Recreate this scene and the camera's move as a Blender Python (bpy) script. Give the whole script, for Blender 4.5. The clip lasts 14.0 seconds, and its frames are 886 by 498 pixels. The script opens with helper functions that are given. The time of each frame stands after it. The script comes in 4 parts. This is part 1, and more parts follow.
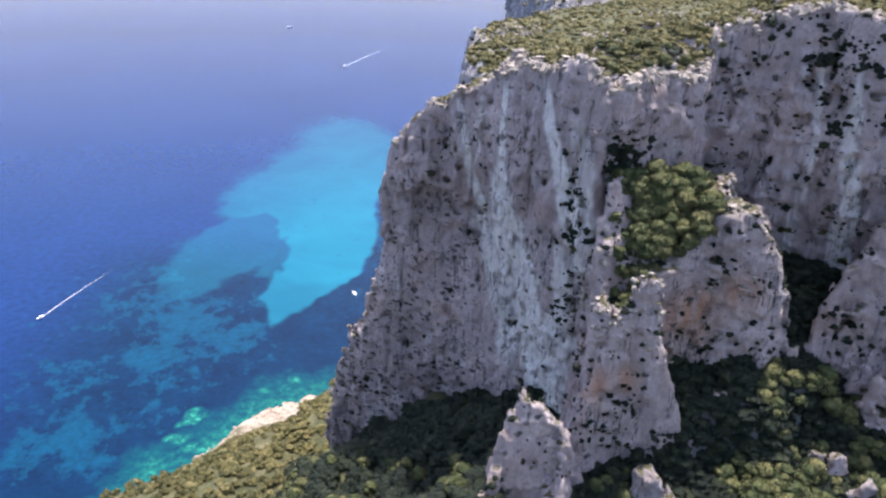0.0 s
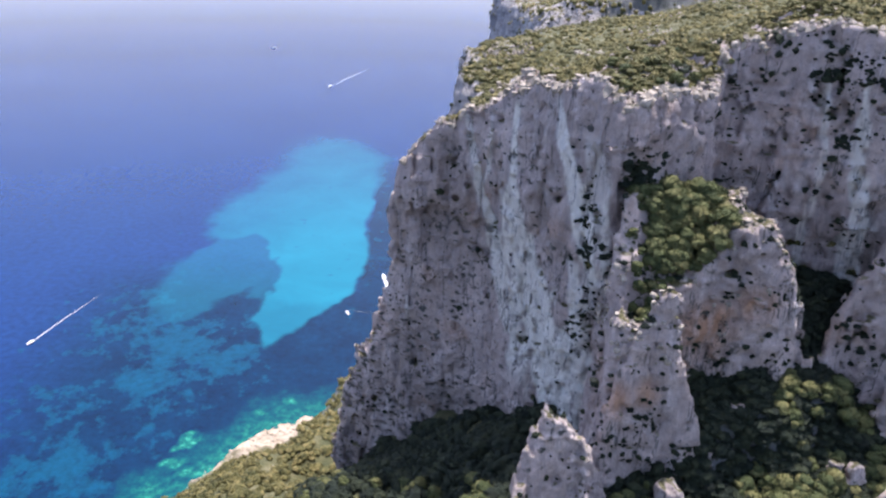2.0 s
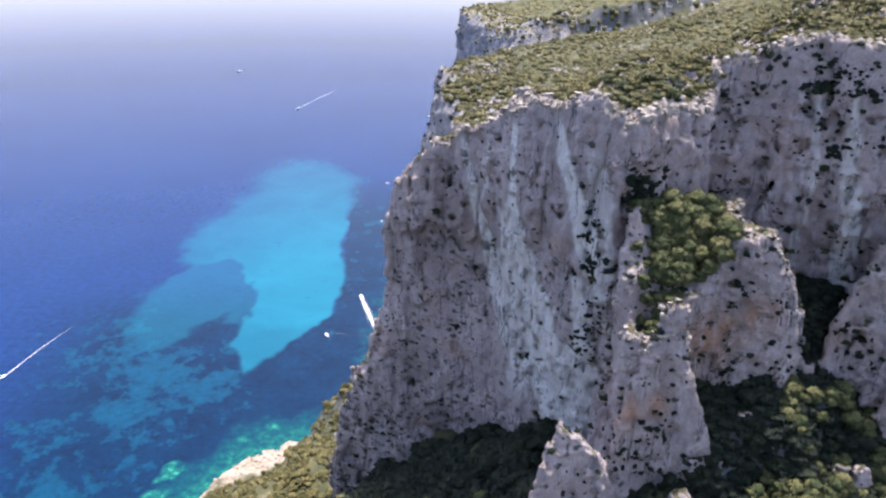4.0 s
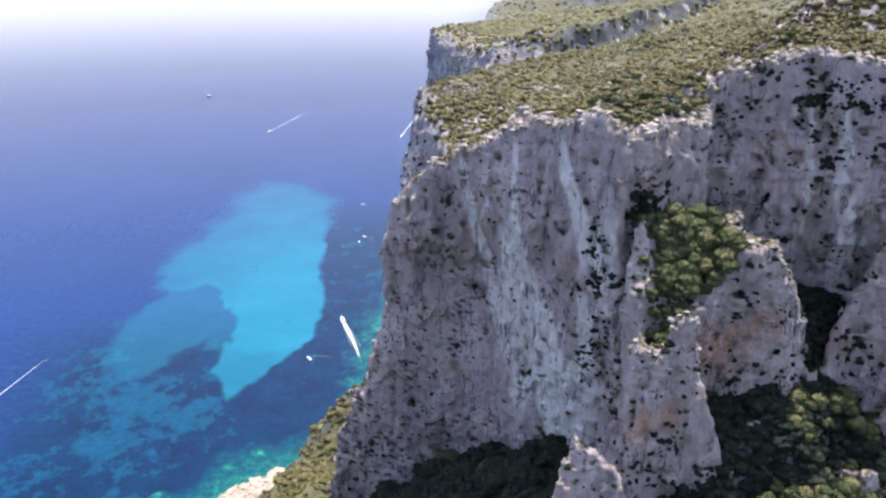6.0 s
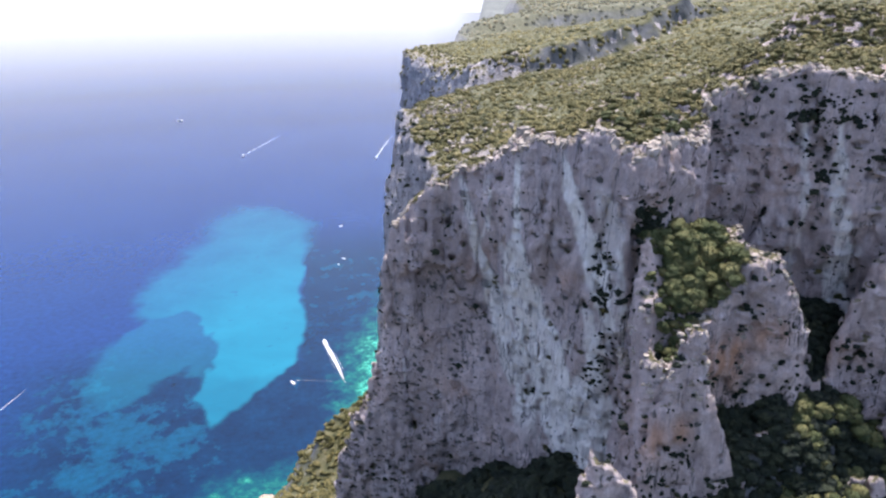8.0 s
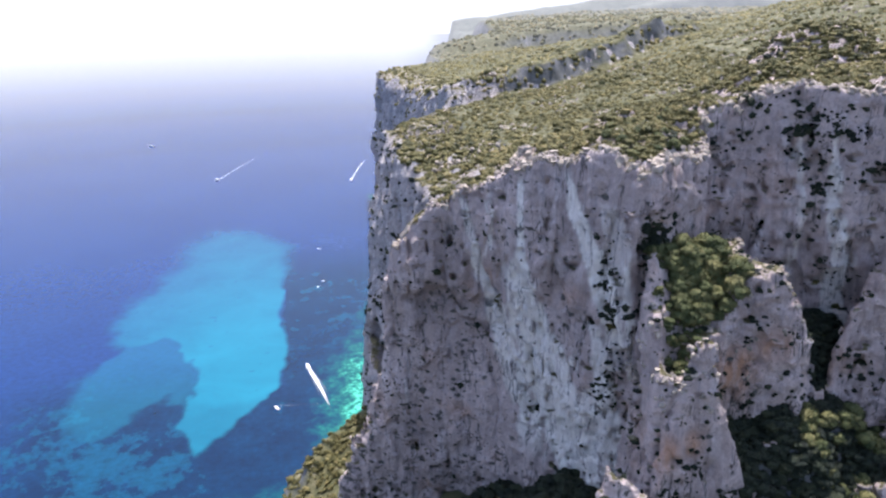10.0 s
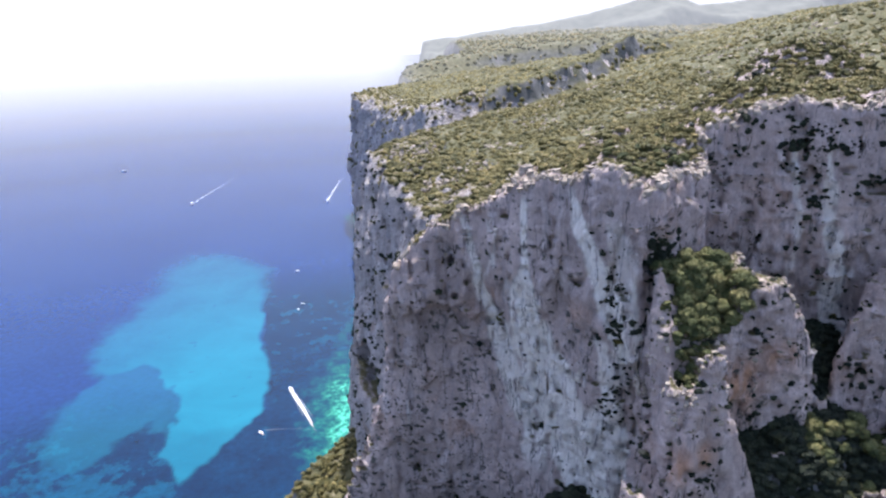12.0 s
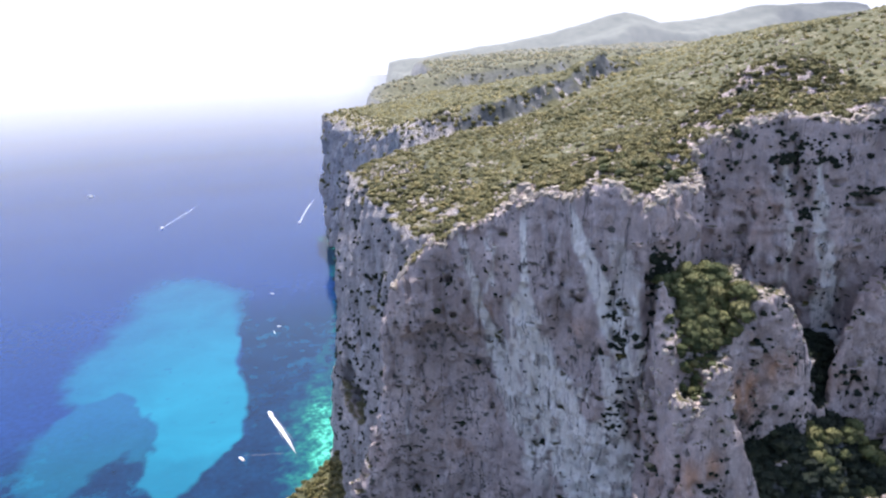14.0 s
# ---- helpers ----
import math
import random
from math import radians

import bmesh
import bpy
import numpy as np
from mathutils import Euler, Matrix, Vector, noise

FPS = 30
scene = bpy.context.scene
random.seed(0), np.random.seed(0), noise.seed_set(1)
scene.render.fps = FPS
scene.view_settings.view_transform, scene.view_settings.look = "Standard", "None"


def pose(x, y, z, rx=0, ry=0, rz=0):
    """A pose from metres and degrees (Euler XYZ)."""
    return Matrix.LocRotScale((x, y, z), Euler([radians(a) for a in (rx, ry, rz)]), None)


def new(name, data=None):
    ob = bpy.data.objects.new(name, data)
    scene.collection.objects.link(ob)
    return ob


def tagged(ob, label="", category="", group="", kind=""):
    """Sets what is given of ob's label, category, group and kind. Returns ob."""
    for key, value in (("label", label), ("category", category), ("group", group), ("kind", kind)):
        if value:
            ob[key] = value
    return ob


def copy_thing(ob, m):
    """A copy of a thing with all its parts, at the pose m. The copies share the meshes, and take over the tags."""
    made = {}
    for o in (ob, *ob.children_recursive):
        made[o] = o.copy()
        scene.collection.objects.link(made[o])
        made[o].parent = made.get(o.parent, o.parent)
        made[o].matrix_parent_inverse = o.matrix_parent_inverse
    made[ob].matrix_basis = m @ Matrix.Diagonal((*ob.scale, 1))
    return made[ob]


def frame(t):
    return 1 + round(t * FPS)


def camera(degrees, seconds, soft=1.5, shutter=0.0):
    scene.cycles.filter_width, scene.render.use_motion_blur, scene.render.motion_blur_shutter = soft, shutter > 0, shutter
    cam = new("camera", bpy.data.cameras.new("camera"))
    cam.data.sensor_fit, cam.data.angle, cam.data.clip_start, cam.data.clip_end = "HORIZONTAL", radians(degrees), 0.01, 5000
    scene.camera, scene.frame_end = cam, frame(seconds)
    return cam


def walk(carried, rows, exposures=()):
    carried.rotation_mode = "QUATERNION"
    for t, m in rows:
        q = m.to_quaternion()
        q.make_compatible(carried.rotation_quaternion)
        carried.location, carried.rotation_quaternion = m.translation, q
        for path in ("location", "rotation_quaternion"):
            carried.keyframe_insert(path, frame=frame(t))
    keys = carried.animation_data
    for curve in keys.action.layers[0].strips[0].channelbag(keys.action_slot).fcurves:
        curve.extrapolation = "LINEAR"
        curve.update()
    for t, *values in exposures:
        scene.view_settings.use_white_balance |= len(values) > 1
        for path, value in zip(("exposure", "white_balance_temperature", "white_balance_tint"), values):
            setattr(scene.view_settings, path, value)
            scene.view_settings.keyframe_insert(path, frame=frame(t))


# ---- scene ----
# the camera and its flight: seconds, place in metres, yaw, pitch and roll in degrees
cam = camera(57.85, 14.0, soft=2.35)
PATH = [
    (0, -0.00, -0.00, 341.69, 0.02, -26.21, 2.70),
    (0.5, -1.63, -0.22, 341.62, -0.22, -25.82, 2.64),
    (1, -3.37, -0.52, 341.60, -0.48, -25.44, 2.57),
    (1.5, -5.28, -0.69, 341.64, -0.79, -25.13, 2.46),
    (2, -7.23, -0.80, 341.81, -1.20, -24.88, 2.31),
    (2.5, -9.20, -0.87, 341.83, -1.71, -24.53, 2.12),
    (3, -11.29, -0.88, 341.88, -2.41, -24.18, 1.91),
    (5.5, -21.44, -0.97, 342.35, -5.25, -22.50, 0.95),
    (6, -23.41, -0.90, 342.36, -5.85, -22.12, 0.77),
    (6.5, -25.46, -0.81, 342.39, -6.45, -21.71, 0.59),
    (7, -27.29, -0.82, 342.56, -6.93, -21.40, 0.43),
    (7.5, -29.28, -0.73, 342.76, -7.42, -21.05, 0.26),
    (8, -31.21, -0.66, 342.86, -7.93, -20.70, 0.11),
    (10.5, -41.27, -0.02, 343.35, -10.53, -18.95, -0.63),
    (11, -43.24, 0.17, 343.48, -11.02, -18.62, -0.75),
    (11.5, -45.18, 0.44, 343.60, -11.54, -18.28, -0.92),
    (12, -47.02, 0.77, 343.70, -12.07, -17.95, -1.06),
    (12.5, -48.95, 1.08, 343.85, -12.59, -17.63, -1.23),
    (13, -50.94, 1.33, 343.95, -13.18, -17.32, -1.34),
    (13.5, -53.01, 1.60, 344.09, -13.82, -16.95, -1.49),
    (14, -54.91, 1.93, 344.16, -14.43, -16.65, -1.64),
]
walk(cam, [(t, pose(x, y, z, 90 + pitch, 0, yaw) @ pose(0, 0, 0, 0, 0, roll)) for t, x, y, z, yaw, pitch, roll in PATH], exposures=[(0, 1.35, 6200, 15)])

# ---- light ----
SUN_AZ, SUN_EL = math.radians(23), math.radians(69)      # azimuth from +y towards +x
world = bpy.data.worlds.new("sky")
scene.world = world
world.use_nodes = True
wn = world.node_tree
sky = wn.nodes.new("ShaderNodeTexSky")
sky.sky_type, sky.sun_disc = "NISHITA", False
sky.sun_elevation, sky.sun_rotation = SUN_EL, SUN_AZ
sky.air_density, sky.dust_density, sky.ozone_density = 1.0, 2.5, 0.6
wn.links.new(sky.outputs[0], wn.nodes["Background"].inputs[0])
wn.nodes["Background"].inputs[1].default_value = 0.15
sun = new("sun", bpy.data.lights.new("sun", "SUN"))
sun.data.energy, sun.data.angle, sun.data.color = 3.3, math.radians(0.6), (1.0, 0.95, 0.86)
to_sun = Vector((math.sin(SUN_AZ) * math.cos(SUN_EL), math.cos(SUN_AZ) * math.cos(SUN_EL), math.sin(SUN_EL)))
sun.matrix_world = Matrix.Translation((0, 0, 600)) @ to_sun.to_track_quat("Z", "Y").to_matrix().to_4x4()
HAZE = 0.53                                              # glow of the hazy horizon

# ---- tools: noise, implicit rock, meshes ----
def smooth01(v):
    v = np.clip(v, 0, 1)
    return v * v * (3 - 2 * v)


def hash01(i, j, k, seed):
    h = (i * 374761393 + j * 668265263 + k * 2147483647 + seed * 1274126177).astype(np.int64) & 0xFFFFFFFF
    h = ((h ^ (h >> 13)) * 1274126177) & 0xFFFFFFFF
    h = ((h ^ (h >> 16)) * 2246822519) & 0xFFFFFFFF
    return ((h ^ (h >> 15)) & 0xFFFFFF).astype(np.float32) / 16777215.0


def value_noise(x, y, z, seed=0):
    """Smooth noise from -1 to 1 at arrays of points."""
    i, j, k = np.floor(x).astype(np.int64), np.floor(y).astype(np.int64), np.floor(z).astype(np.int64)
    u, v, w = smooth01(x - i), smooth01(y - j), smooth01(z - k)
    total = np.zeros(np.shape(x), np.float32)
    for a in (0, 1):
        for b in (0, 1):
            for c in (0, 1):
                wt = (u if a else 1 - u) * (v if b else 1 - v) * (w if c else 1 - w)
                total += wt * hash01(i + a, j + b, k + c, seed)
    return total * 2 - 1


def fbm(x, y, z, octaves=4, seed=0, gain=0.5):
    total, amp = 0, 1.0
    for n in range(octaves):
        f = 2.03 ** n
        total = total + amp * value_noise(x * f + 17.3 * n, y * f - 9.1 * n, z * f + 4.7 * n, seed + n)
        amp *= gain
    return total


def plan_distance(x, y, points):
    """Signed distance to a closed outline in plan, negative inside."""
    best, inside = np.full(np.shape(x), 1e9), np.zeros(np.shape(x), bool)
    for (ax, ay), (bx, by) in zip(points, points[1:] + points[:1]):
        ex, ey = bx - ax, by - ay
        t = np.clip(((x - ax) * ex + (y - ay) * ey) / (ex * ex + ey * ey), 0, 1)
        best = np.minimum(best, np.hypot(x - ax - t * ex, y - ay - t * ey))
        cross = ((ay > y) != (by > y)) & (x < (bx - ax) * (y - ay) / ((by - ay) or 1e-9) + ax)
        inside ^= cross
    return np.where(inside, -best, best)


def blended_height(x, y, spots, power=3.0):
    """A height drawn smoothly between spot heights (x, y, z)."""
    top, bottom = 0, 0
    for sx, sy, sz in spots:
        w = 1 / (((x - sx) ** 2 + (y - sy) ** 2 + 4.0) ** (power / 2))
        top, bottom = top + w * sz, bottom + w
    return top / bottom


def ridge_field(x, y, z, crest, spread):
    """Distance to a rock that widens downwards from a crest line of (x, y, z, half width)."""
    best = np.full(np.shape(x), 1e9)
    px, py = x[:, :, :1], y[:, :, :1]
    jagged = 1.3 * value_noise(px / 2.1, py / 2.1, px * 0, 17) + 0.9 * value_noise(px / 0.9, py / 0.9, px * 0, 18) - 0.3
    pairs = list(zip(crest, crest[1:])) or [(crest[0], crest[0])]
    for (ax, ay, az, aw), (bx, by, bz, bw) in pairs:
        ex, ey = bx - ax, by - ay
        t = np.clip(((x - ax) * ex + (y - ay) * ey) / (ex * ex + ey * ey + 1e-6), 0, 1)
        d = np.hypot(x - ax - t * ex, y - ay - t * ey)
        top, w = az + t * (bz - az) + jagged, aw + t * (bw - aw)
        drop = np.maximum(top - z, 0)
        side = (d - w - spread * drop ** 0.85) * 0.9
        over = np.where(z > top, np.hypot(np.maximum(d - w * 0.6, 0), z - top) - 0.4 * w, side)
        best = np.minimum(best, over)
    return best


def rock_relief(x, y, z, f, strength=1.0, seed=0, band=9.0):
    """Adds ledges, flutes and pits to a rock's field near its surface."""
    near = np.abs(f) < band
    px, py, pz = x[near], y[near], z[near]
    add = 2.6 * fbm(px / 19, py / 19, pz / 26, 3, seed)                # big bulges
    add += 1.5 * fbm(px / 5.0, py / 5.0, pz / 17, 3, seed + 11)        # flutes running down
    add += 0.8 * fbm(px / 2.6, py / 2.6, pz / 2.9, 2, seed + 23)       # knobs
    edges = 1 - np.abs(value_noise(px / 3.6 + pz / 9, py / 3.6, pz / 4.2, seed + 53))      # sharp broken edges
    add -= 0.6 * (edges - 0.5) + 0.65 * (1 - np.abs(value_noise(px / 1.7, py / 1.7 + pz / 5, pz / 2.2, seed + 57)) - 0.5)
    cracks = 1 - np.abs(value_noise(px / 4.5, py / 4.5, pz / 22, seed + 37))          # upright fissures
    add += 1.5 * np.clip(cracks - 0.86, 0, 1) * 7
    ledges = 1 - np.abs(value_noise(px / 16 + pz / 40, py / 16, pz / 5.0, seed + 41))      # broken ledges
    add -= 0.9 * np.clip(ledges - 0.85, 0, 1) * 6
    pits = value_noise(px / 2.3, py / 2.3, pz / 2.0, seed + 31)
    add += 2.0 * np.clip(pits - 0.48, 0, 1) * 2
    holes = value_noise(px / 3.3, py / 3.3, pz / 2.4, seed + 67)
    add += 5.0 * smooth01((holes - 0.50) / 0.22) * smooth01((fbm(px / 17, py / 17, pz / 17, 2, seed + 71) + 0.35) / 0.4)
    out = f.copy()
    out[near] += strength * add
    return out


def surface_net(f, lo, h):
    """A quad mesh on the zero level of a field sampled at steps of h from lo."""
    s = f < 0
    nx, ny, nz = (n - 1 for n in f.shape)
    count = np.zeros((nx, ny, nz), np.int8)
    for a in (0, 1):
        for b in (0, 1):
            for c in (0, 1):
                count += s[a:nx + a, b:ny + b, c:nz + c]
    ci, cj, ck = np.nonzero((count > 0) & (count < 8))
    index = np.full((nx, ny, nz), -1, np.int64)
    index[ci, cj, ck] = np.arange(len(ci))
    place, hits = np.zeros((len(ci), 3)), np.zeros(len(ci))
    corners = [(a, b, c) for a in (0, 1) for b in (0, 1) for c in (0, 1)]
    for p in corners:
        for axis in range(3):
            if p[axis] == 0:
                q = list(p)
                q[axis] = 1
                fa, fb = f[ci + p[0], cj + p[1], ck + p[2]], f[ci + q[0], cj + q[1], ck + q[2]]
                mixed = (fa < 0) != (fb < 0)
                t = np.where(mixed, fa / np.where(mixed, fa - fb, 1), 0)
                for n in range(3):
                    place[:, n] += mixed * (p[n] + (t if n == axis else 0))
                hits += mixed
    verts = (place / hits[:, None] + np.stack([ci, cj, ck], 1)) * h + np.array(lo)
    quads = []
    for axis in range(3):
        b, c = (axis + 1) % 3, (axis + 2) % 3
        first, second = [slice(None)] * 3, [slice(None)] * 3
        first[axis], second[axis] = slice(0, -1), slice(1, None)
        change = s[tuple(first)] != s[tuple(second)]
        e = np.stack(np.nonzero(change), 1)
        inner = (e[:, b] > 0) & (e[:, c] > 0) & (e[:, b] < f.shape[b] - 1) & (e[:, c] < f.shape[c] - 1)
        e = e[inner]
        ring = []
        for db, dc in ((-1, -1), (0, -1), (0, 0), (-1, 0)):
            k = e.copy()
            k[:, b] += db
            k[:, c] += dc
            ring.append(index[k[:, 0], k[:, 1], k[:, 2]])
        ring = np.stack(ring, 1)
        flip = ~s[e[:, 0], e[:, 1], e[:, 2]]
        ring[flip] = ring[flip][:, ::-1]
        quads.append(ring)
    return verts, np.concatenate(quads)


def quick_mesh(name, verts, faces, smooth=True):
    """A mesh from arrays of places and of equal-sided faces."""
    me = bpy.data.meshes.new(name)
    verts, faces = np.asarray(verts, np.float32), np.asarray(faces, np.int32)
    n, sides = faces.shape
    me.vertices.add(len(verts))
    me.vertices.foreach_set("co", verts.ravel())
    me.loops.add(n * sides)
    me.loops.foreach_set("vertex_index", faces.ravel())
    me.polygons.add(n)
    me.polygons.foreach_set("loop_start", np.arange(0, n * sides, sides, dtype=np.int32))
    me.polygons.foreach_set("loop_total", np.full(n, sides, np.int32))
    me.polygons.foreach_set("use_smooth", np.full(n, smooth))
    me.update(calc_edges=True)
    me.validate()
    return me


def voxels(lo, hi, h):
    axes = [np.arange(a, b + h / 2, h) for a, b in zip(lo, hi)]
    return np.meshgrid(*axes, indexing="ij")


def keep_above(verts, faces, ground, depth):
    """Drops what lies deeper than depth under the ground."""
    ok = verts[:, 2] > ground(verts[:, 0], verts[:, 1]) - depth
    faces = faces[ok[faces].all(1)]
    used = np.unique(faces)
    back = np.full(len(verts), -1)
    back[used] = np.arange(len(used))
    return verts[used], back[faces]


def keep_largest(verts, faces):
    """Drops every loose bit but the largest piece."""
    label = np.arange(len(verts))
    while True:
        low = label[faces].min(1)
        new_label = label.copy()
        for k in range(faces.shape[1]):
            np.minimum.at(new_label, faces[:, k], low)
        new_label = new_label[new_label]
        if (new_label == label).all():
            break
        label = new_label
    main = np.bincount(label).argmax()
    faces = faces[label[faces[:, 0]] == main]
    used = np.unique(faces)
    back = np.full(len(verts), -1)
    back[used] = np.arange(len(used))
    return verts[used], back[faces]


def put(name, me, material, label="", category="", group="", kind="", parent=None):
    ob = new(name, me)
    me.materials.append(material)
    if parent:
        ob.parent = parent
        if label:
            ob["label"] = label
        return ob
    return tagged(ob, label, category, group, kind)


def grid_mesh(name, xs, ys, height):
    x, y = np.meshgrid(xs, ys, indexing="ij")
    z = height(x, y)
    nx, ny = x.shape
    i = np.arange(nx * ny).reshape(nx, ny)
    faces = np.stack([i[:-1, :-1], i[1:, :-1], i[1:, 1:], i[:-1, 1:]], -1).reshape(-1, 4)
    return quick_mesh(name, np.stack([x.ravel(), y.ravel(), z.ravel()], 1), faces)


# ---- materials ----
def nodes_of(name):
    m = bpy.data.materials.new(name)
    m.use_nodes = True
    return m, m.node_tree, m.node_tree.nodes["Principled BSDF"]


def node(tree, kind, links=(), **values):
    n = tree.nodes.new(kind)
    for key, v in values.items():
        n.inputs[key.replace("_", " ")].default_value = v
    for socket, out in links:
        tree.links.new(out, n.inputs[socket])
    return n


def ramp(tree, fac, *stops):
    n = tree.nodes.new("ShaderNodeValToRGB")
    tree.links.new(fac, n.inputs[0])
    while len(n.color_ramp.elements) < len(stops):
        n.color_ramp.elements.new(0.5)
    for e, (pos, col) in zip(n.color_ramp.elements, stops):
        e.position, e.color = pos, (*col, 1) if len(col) == 3 else col
    return n.outputs[0]


def mix(tree, fac, a, b, blend="MIX"):
    n = tree.nodes.new("ShaderNodeMix")
    n.data_type, n.blend_type = "RGBA", blend
    for socket, v in ((0, fac), (6, a), (7, b)):
        if isinstance(v, (int, float)):
            n.inputs[socket].default_value = v
        elif isinstance(v, tuple):
            n.inputs[socket].default_value = (*v, 1)
        else:
            tree.links.new(v, n.inputs[socket])
    return n.outputs[2]


def stretched(tree, sx, sy, sz):
    geo = tree.nodes.new("ShaderNodeNewGeometry")
    n = tree.nodes.new("ShaderNodeVectorMath")
    n.operation = "MULTIPLY"
    tree.links.new(geo.outputs["Position"], n.inputs[0])
    n.inputs[1].default_value = (sx, sy, sz)
    return n.outputs[0]


def noise_node(tree, vector, scale, detail=4.0, rough=0.55, distortion=0.0):
    n = node(tree, "ShaderNodeTexNoise", [("Vector", vector)], Scale=scale, Detail=detail, Roughness=rough, Distortion=distortion)
    return n.outputs["Fac"]


def limestone(name, tint=(1, 1, 1)):
    m, tree, b = nodes_of(name)
    p, down = stretched(tree, 1, 1, 1), stretched(tree, 1, 1, 0.12)
    base = ramp(tree, noise_node(tree, p, 0.06, 6, 0.6), (0.30, (0.33, 0.285, 0.255)), (0.50, (0.475, 0.415, 0.37)), (0.70, (0.60, 0.53, 0.475)))
    # runs of lime down the face, and dark water stains
    runs = ramp(tree, noise_node(tree, down, 0.22, 5, 0.65, 0.5), (0.54, (0, 0, 0)), (0.68, (0.55, 0.55, 0.55)))
    col = mix(tree, runs, base, (0.68, 0.645, 0.60))
    stain = ramp(tree, noise_node(tree, down, 0.36, 5, 0.65), (0.56, (0, 0, 0)), (0.70, (0.6, 0.6, 0.6)))
    col = mix(tree, stain, col, (0.19, 0.19, 0.195))
    rust = ramp(tree, noise_node(tree, p, 0.07, 4), (0.58, (0, 0, 0)), (0.74, (0.65, 0.65, 0.65)))
    orange = tree.nodes.new("ShaderNodeAttribute")
    orange.attribute_name = "rust"
    rust = mix(tree, 1.0, rust, orange.outputs["Fac"], "ADD")
    col = mix(tree, mix(tree, 1.0, rust, ramp(tree, noise_node(tree, down, 0.3, 4), (0.35, (0.25, 0.25, 0.25)), (0.6, (0.9, 0.9, 0.9))), "MULTIPLY"), col, (0.47, 0.30, 0.19))
    col = mix(tree, 1.0, col, tint, "MULTIPLY")
    grain = ramp(tree, noise_node(tree, p, 0.9, 8, 0.72), (0.28, (0.76, 0.76, 0.77)), (0.72, (1.14, 1.14, 1.14)))
    col = mix(tree, 1.0, col, grain, "MULTIPLY")
    lime = tree.nodes.new("ShaderNodeAttribute")
    lime.attribute_name = "lime"
    wet = node(tree, "ShaderNodeMath", [(0, lime.outputs["Fac"])])
    wet.operation = "MULTIPLY"
    wet.inputs[1].default_value = 0.40
    col = mix(tree, wet.outputs[0], col, (0.30, 0.29, 0.31))
    broken = ramp(tree, noise_node(tree, stretched(tree, 1, 1, 0.09), 0.62, 8, 0.72, 0.3), (0.39, (0.08, 0.08, 0.08)), (0.45, (1, 1, 1)))
    col = mix(tree, mix(tree, 1.0, broken, lime.outputs["Fac"], "MULTIPLY"), col, ramp(tree, noise_node(tree, down, 1.1, 6, 0.7), (0.30, (0.80, 0.74, 0.70)), (0.60, (1.0, 0.945, 0.90))))
    bare_of_lime = node(tree, "ShaderNodeMath", [(0, lime.outputs["Fac"])])
    bare_of_lime.operation = "MULTIPLY_ADD"
    bare_of_lime.inputs[1].default_value, bare_of_lime.inputs[2].default_value = -0.75, 1.0
    pitted = tree.nodes.new("ShaderNodeAttribute")
    pitted.attribute_name = "pitted"
    # tufts and shaded solution holes too small to model, painted dark, in swarms
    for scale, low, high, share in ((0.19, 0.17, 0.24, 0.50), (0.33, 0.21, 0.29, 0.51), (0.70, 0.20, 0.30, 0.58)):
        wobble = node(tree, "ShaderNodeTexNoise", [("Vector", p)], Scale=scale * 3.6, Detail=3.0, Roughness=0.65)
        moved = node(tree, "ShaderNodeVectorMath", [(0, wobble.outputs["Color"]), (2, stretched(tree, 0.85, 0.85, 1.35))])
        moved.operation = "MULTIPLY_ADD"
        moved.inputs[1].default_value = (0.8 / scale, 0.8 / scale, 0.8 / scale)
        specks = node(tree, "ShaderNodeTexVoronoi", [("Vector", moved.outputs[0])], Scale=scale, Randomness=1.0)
        dark_spot = ramp(tree, specks.outputs["Distance"], (low, (1, 1, 1)), (high, (0, 0, 0)))
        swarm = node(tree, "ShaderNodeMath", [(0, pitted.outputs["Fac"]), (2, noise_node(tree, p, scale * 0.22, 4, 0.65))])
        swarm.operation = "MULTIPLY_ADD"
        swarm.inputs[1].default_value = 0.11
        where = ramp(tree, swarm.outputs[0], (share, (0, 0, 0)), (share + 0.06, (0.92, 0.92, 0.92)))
        there = mix(tree, 1.0, mix(tree, 1.0, dark_spot, where, "MULTIPLY"), bare_of_lime.outputs[0], "MULTIPLY")
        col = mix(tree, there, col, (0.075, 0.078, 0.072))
    # thin upright fissures, their dark depth painted into the colour
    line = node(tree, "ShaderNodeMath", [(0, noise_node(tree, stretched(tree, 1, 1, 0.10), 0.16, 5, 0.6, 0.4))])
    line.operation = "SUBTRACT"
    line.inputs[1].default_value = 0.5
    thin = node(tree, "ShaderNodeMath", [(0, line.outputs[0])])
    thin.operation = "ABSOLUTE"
    dark_line = ramp(tree, thin.outputs[0], (0.004, (0.85, 0.85, 0.85)), (0.014, (0, 0, 0)))
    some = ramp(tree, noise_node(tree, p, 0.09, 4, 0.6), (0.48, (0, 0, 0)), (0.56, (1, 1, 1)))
    col = mix(tree, mix(tree, 1.0, dark_line, some, "MULTIPLY"), col, (0.09, 0.09, 0.092))
    # thin soil and dry grass where the rock lies flat
    geo = tree.nodes.new("ShaderNodeNewGeometry")
    sep = node(tree, "ShaderNodeSeparateXYZ", [(0, geo.outputs["Normal"])])
    ragged = node(tree, "ShaderNodeMath", [(0, sep.outputs[2]), (1, noise_node(tree, p, 0.25, 5, 0.65))])
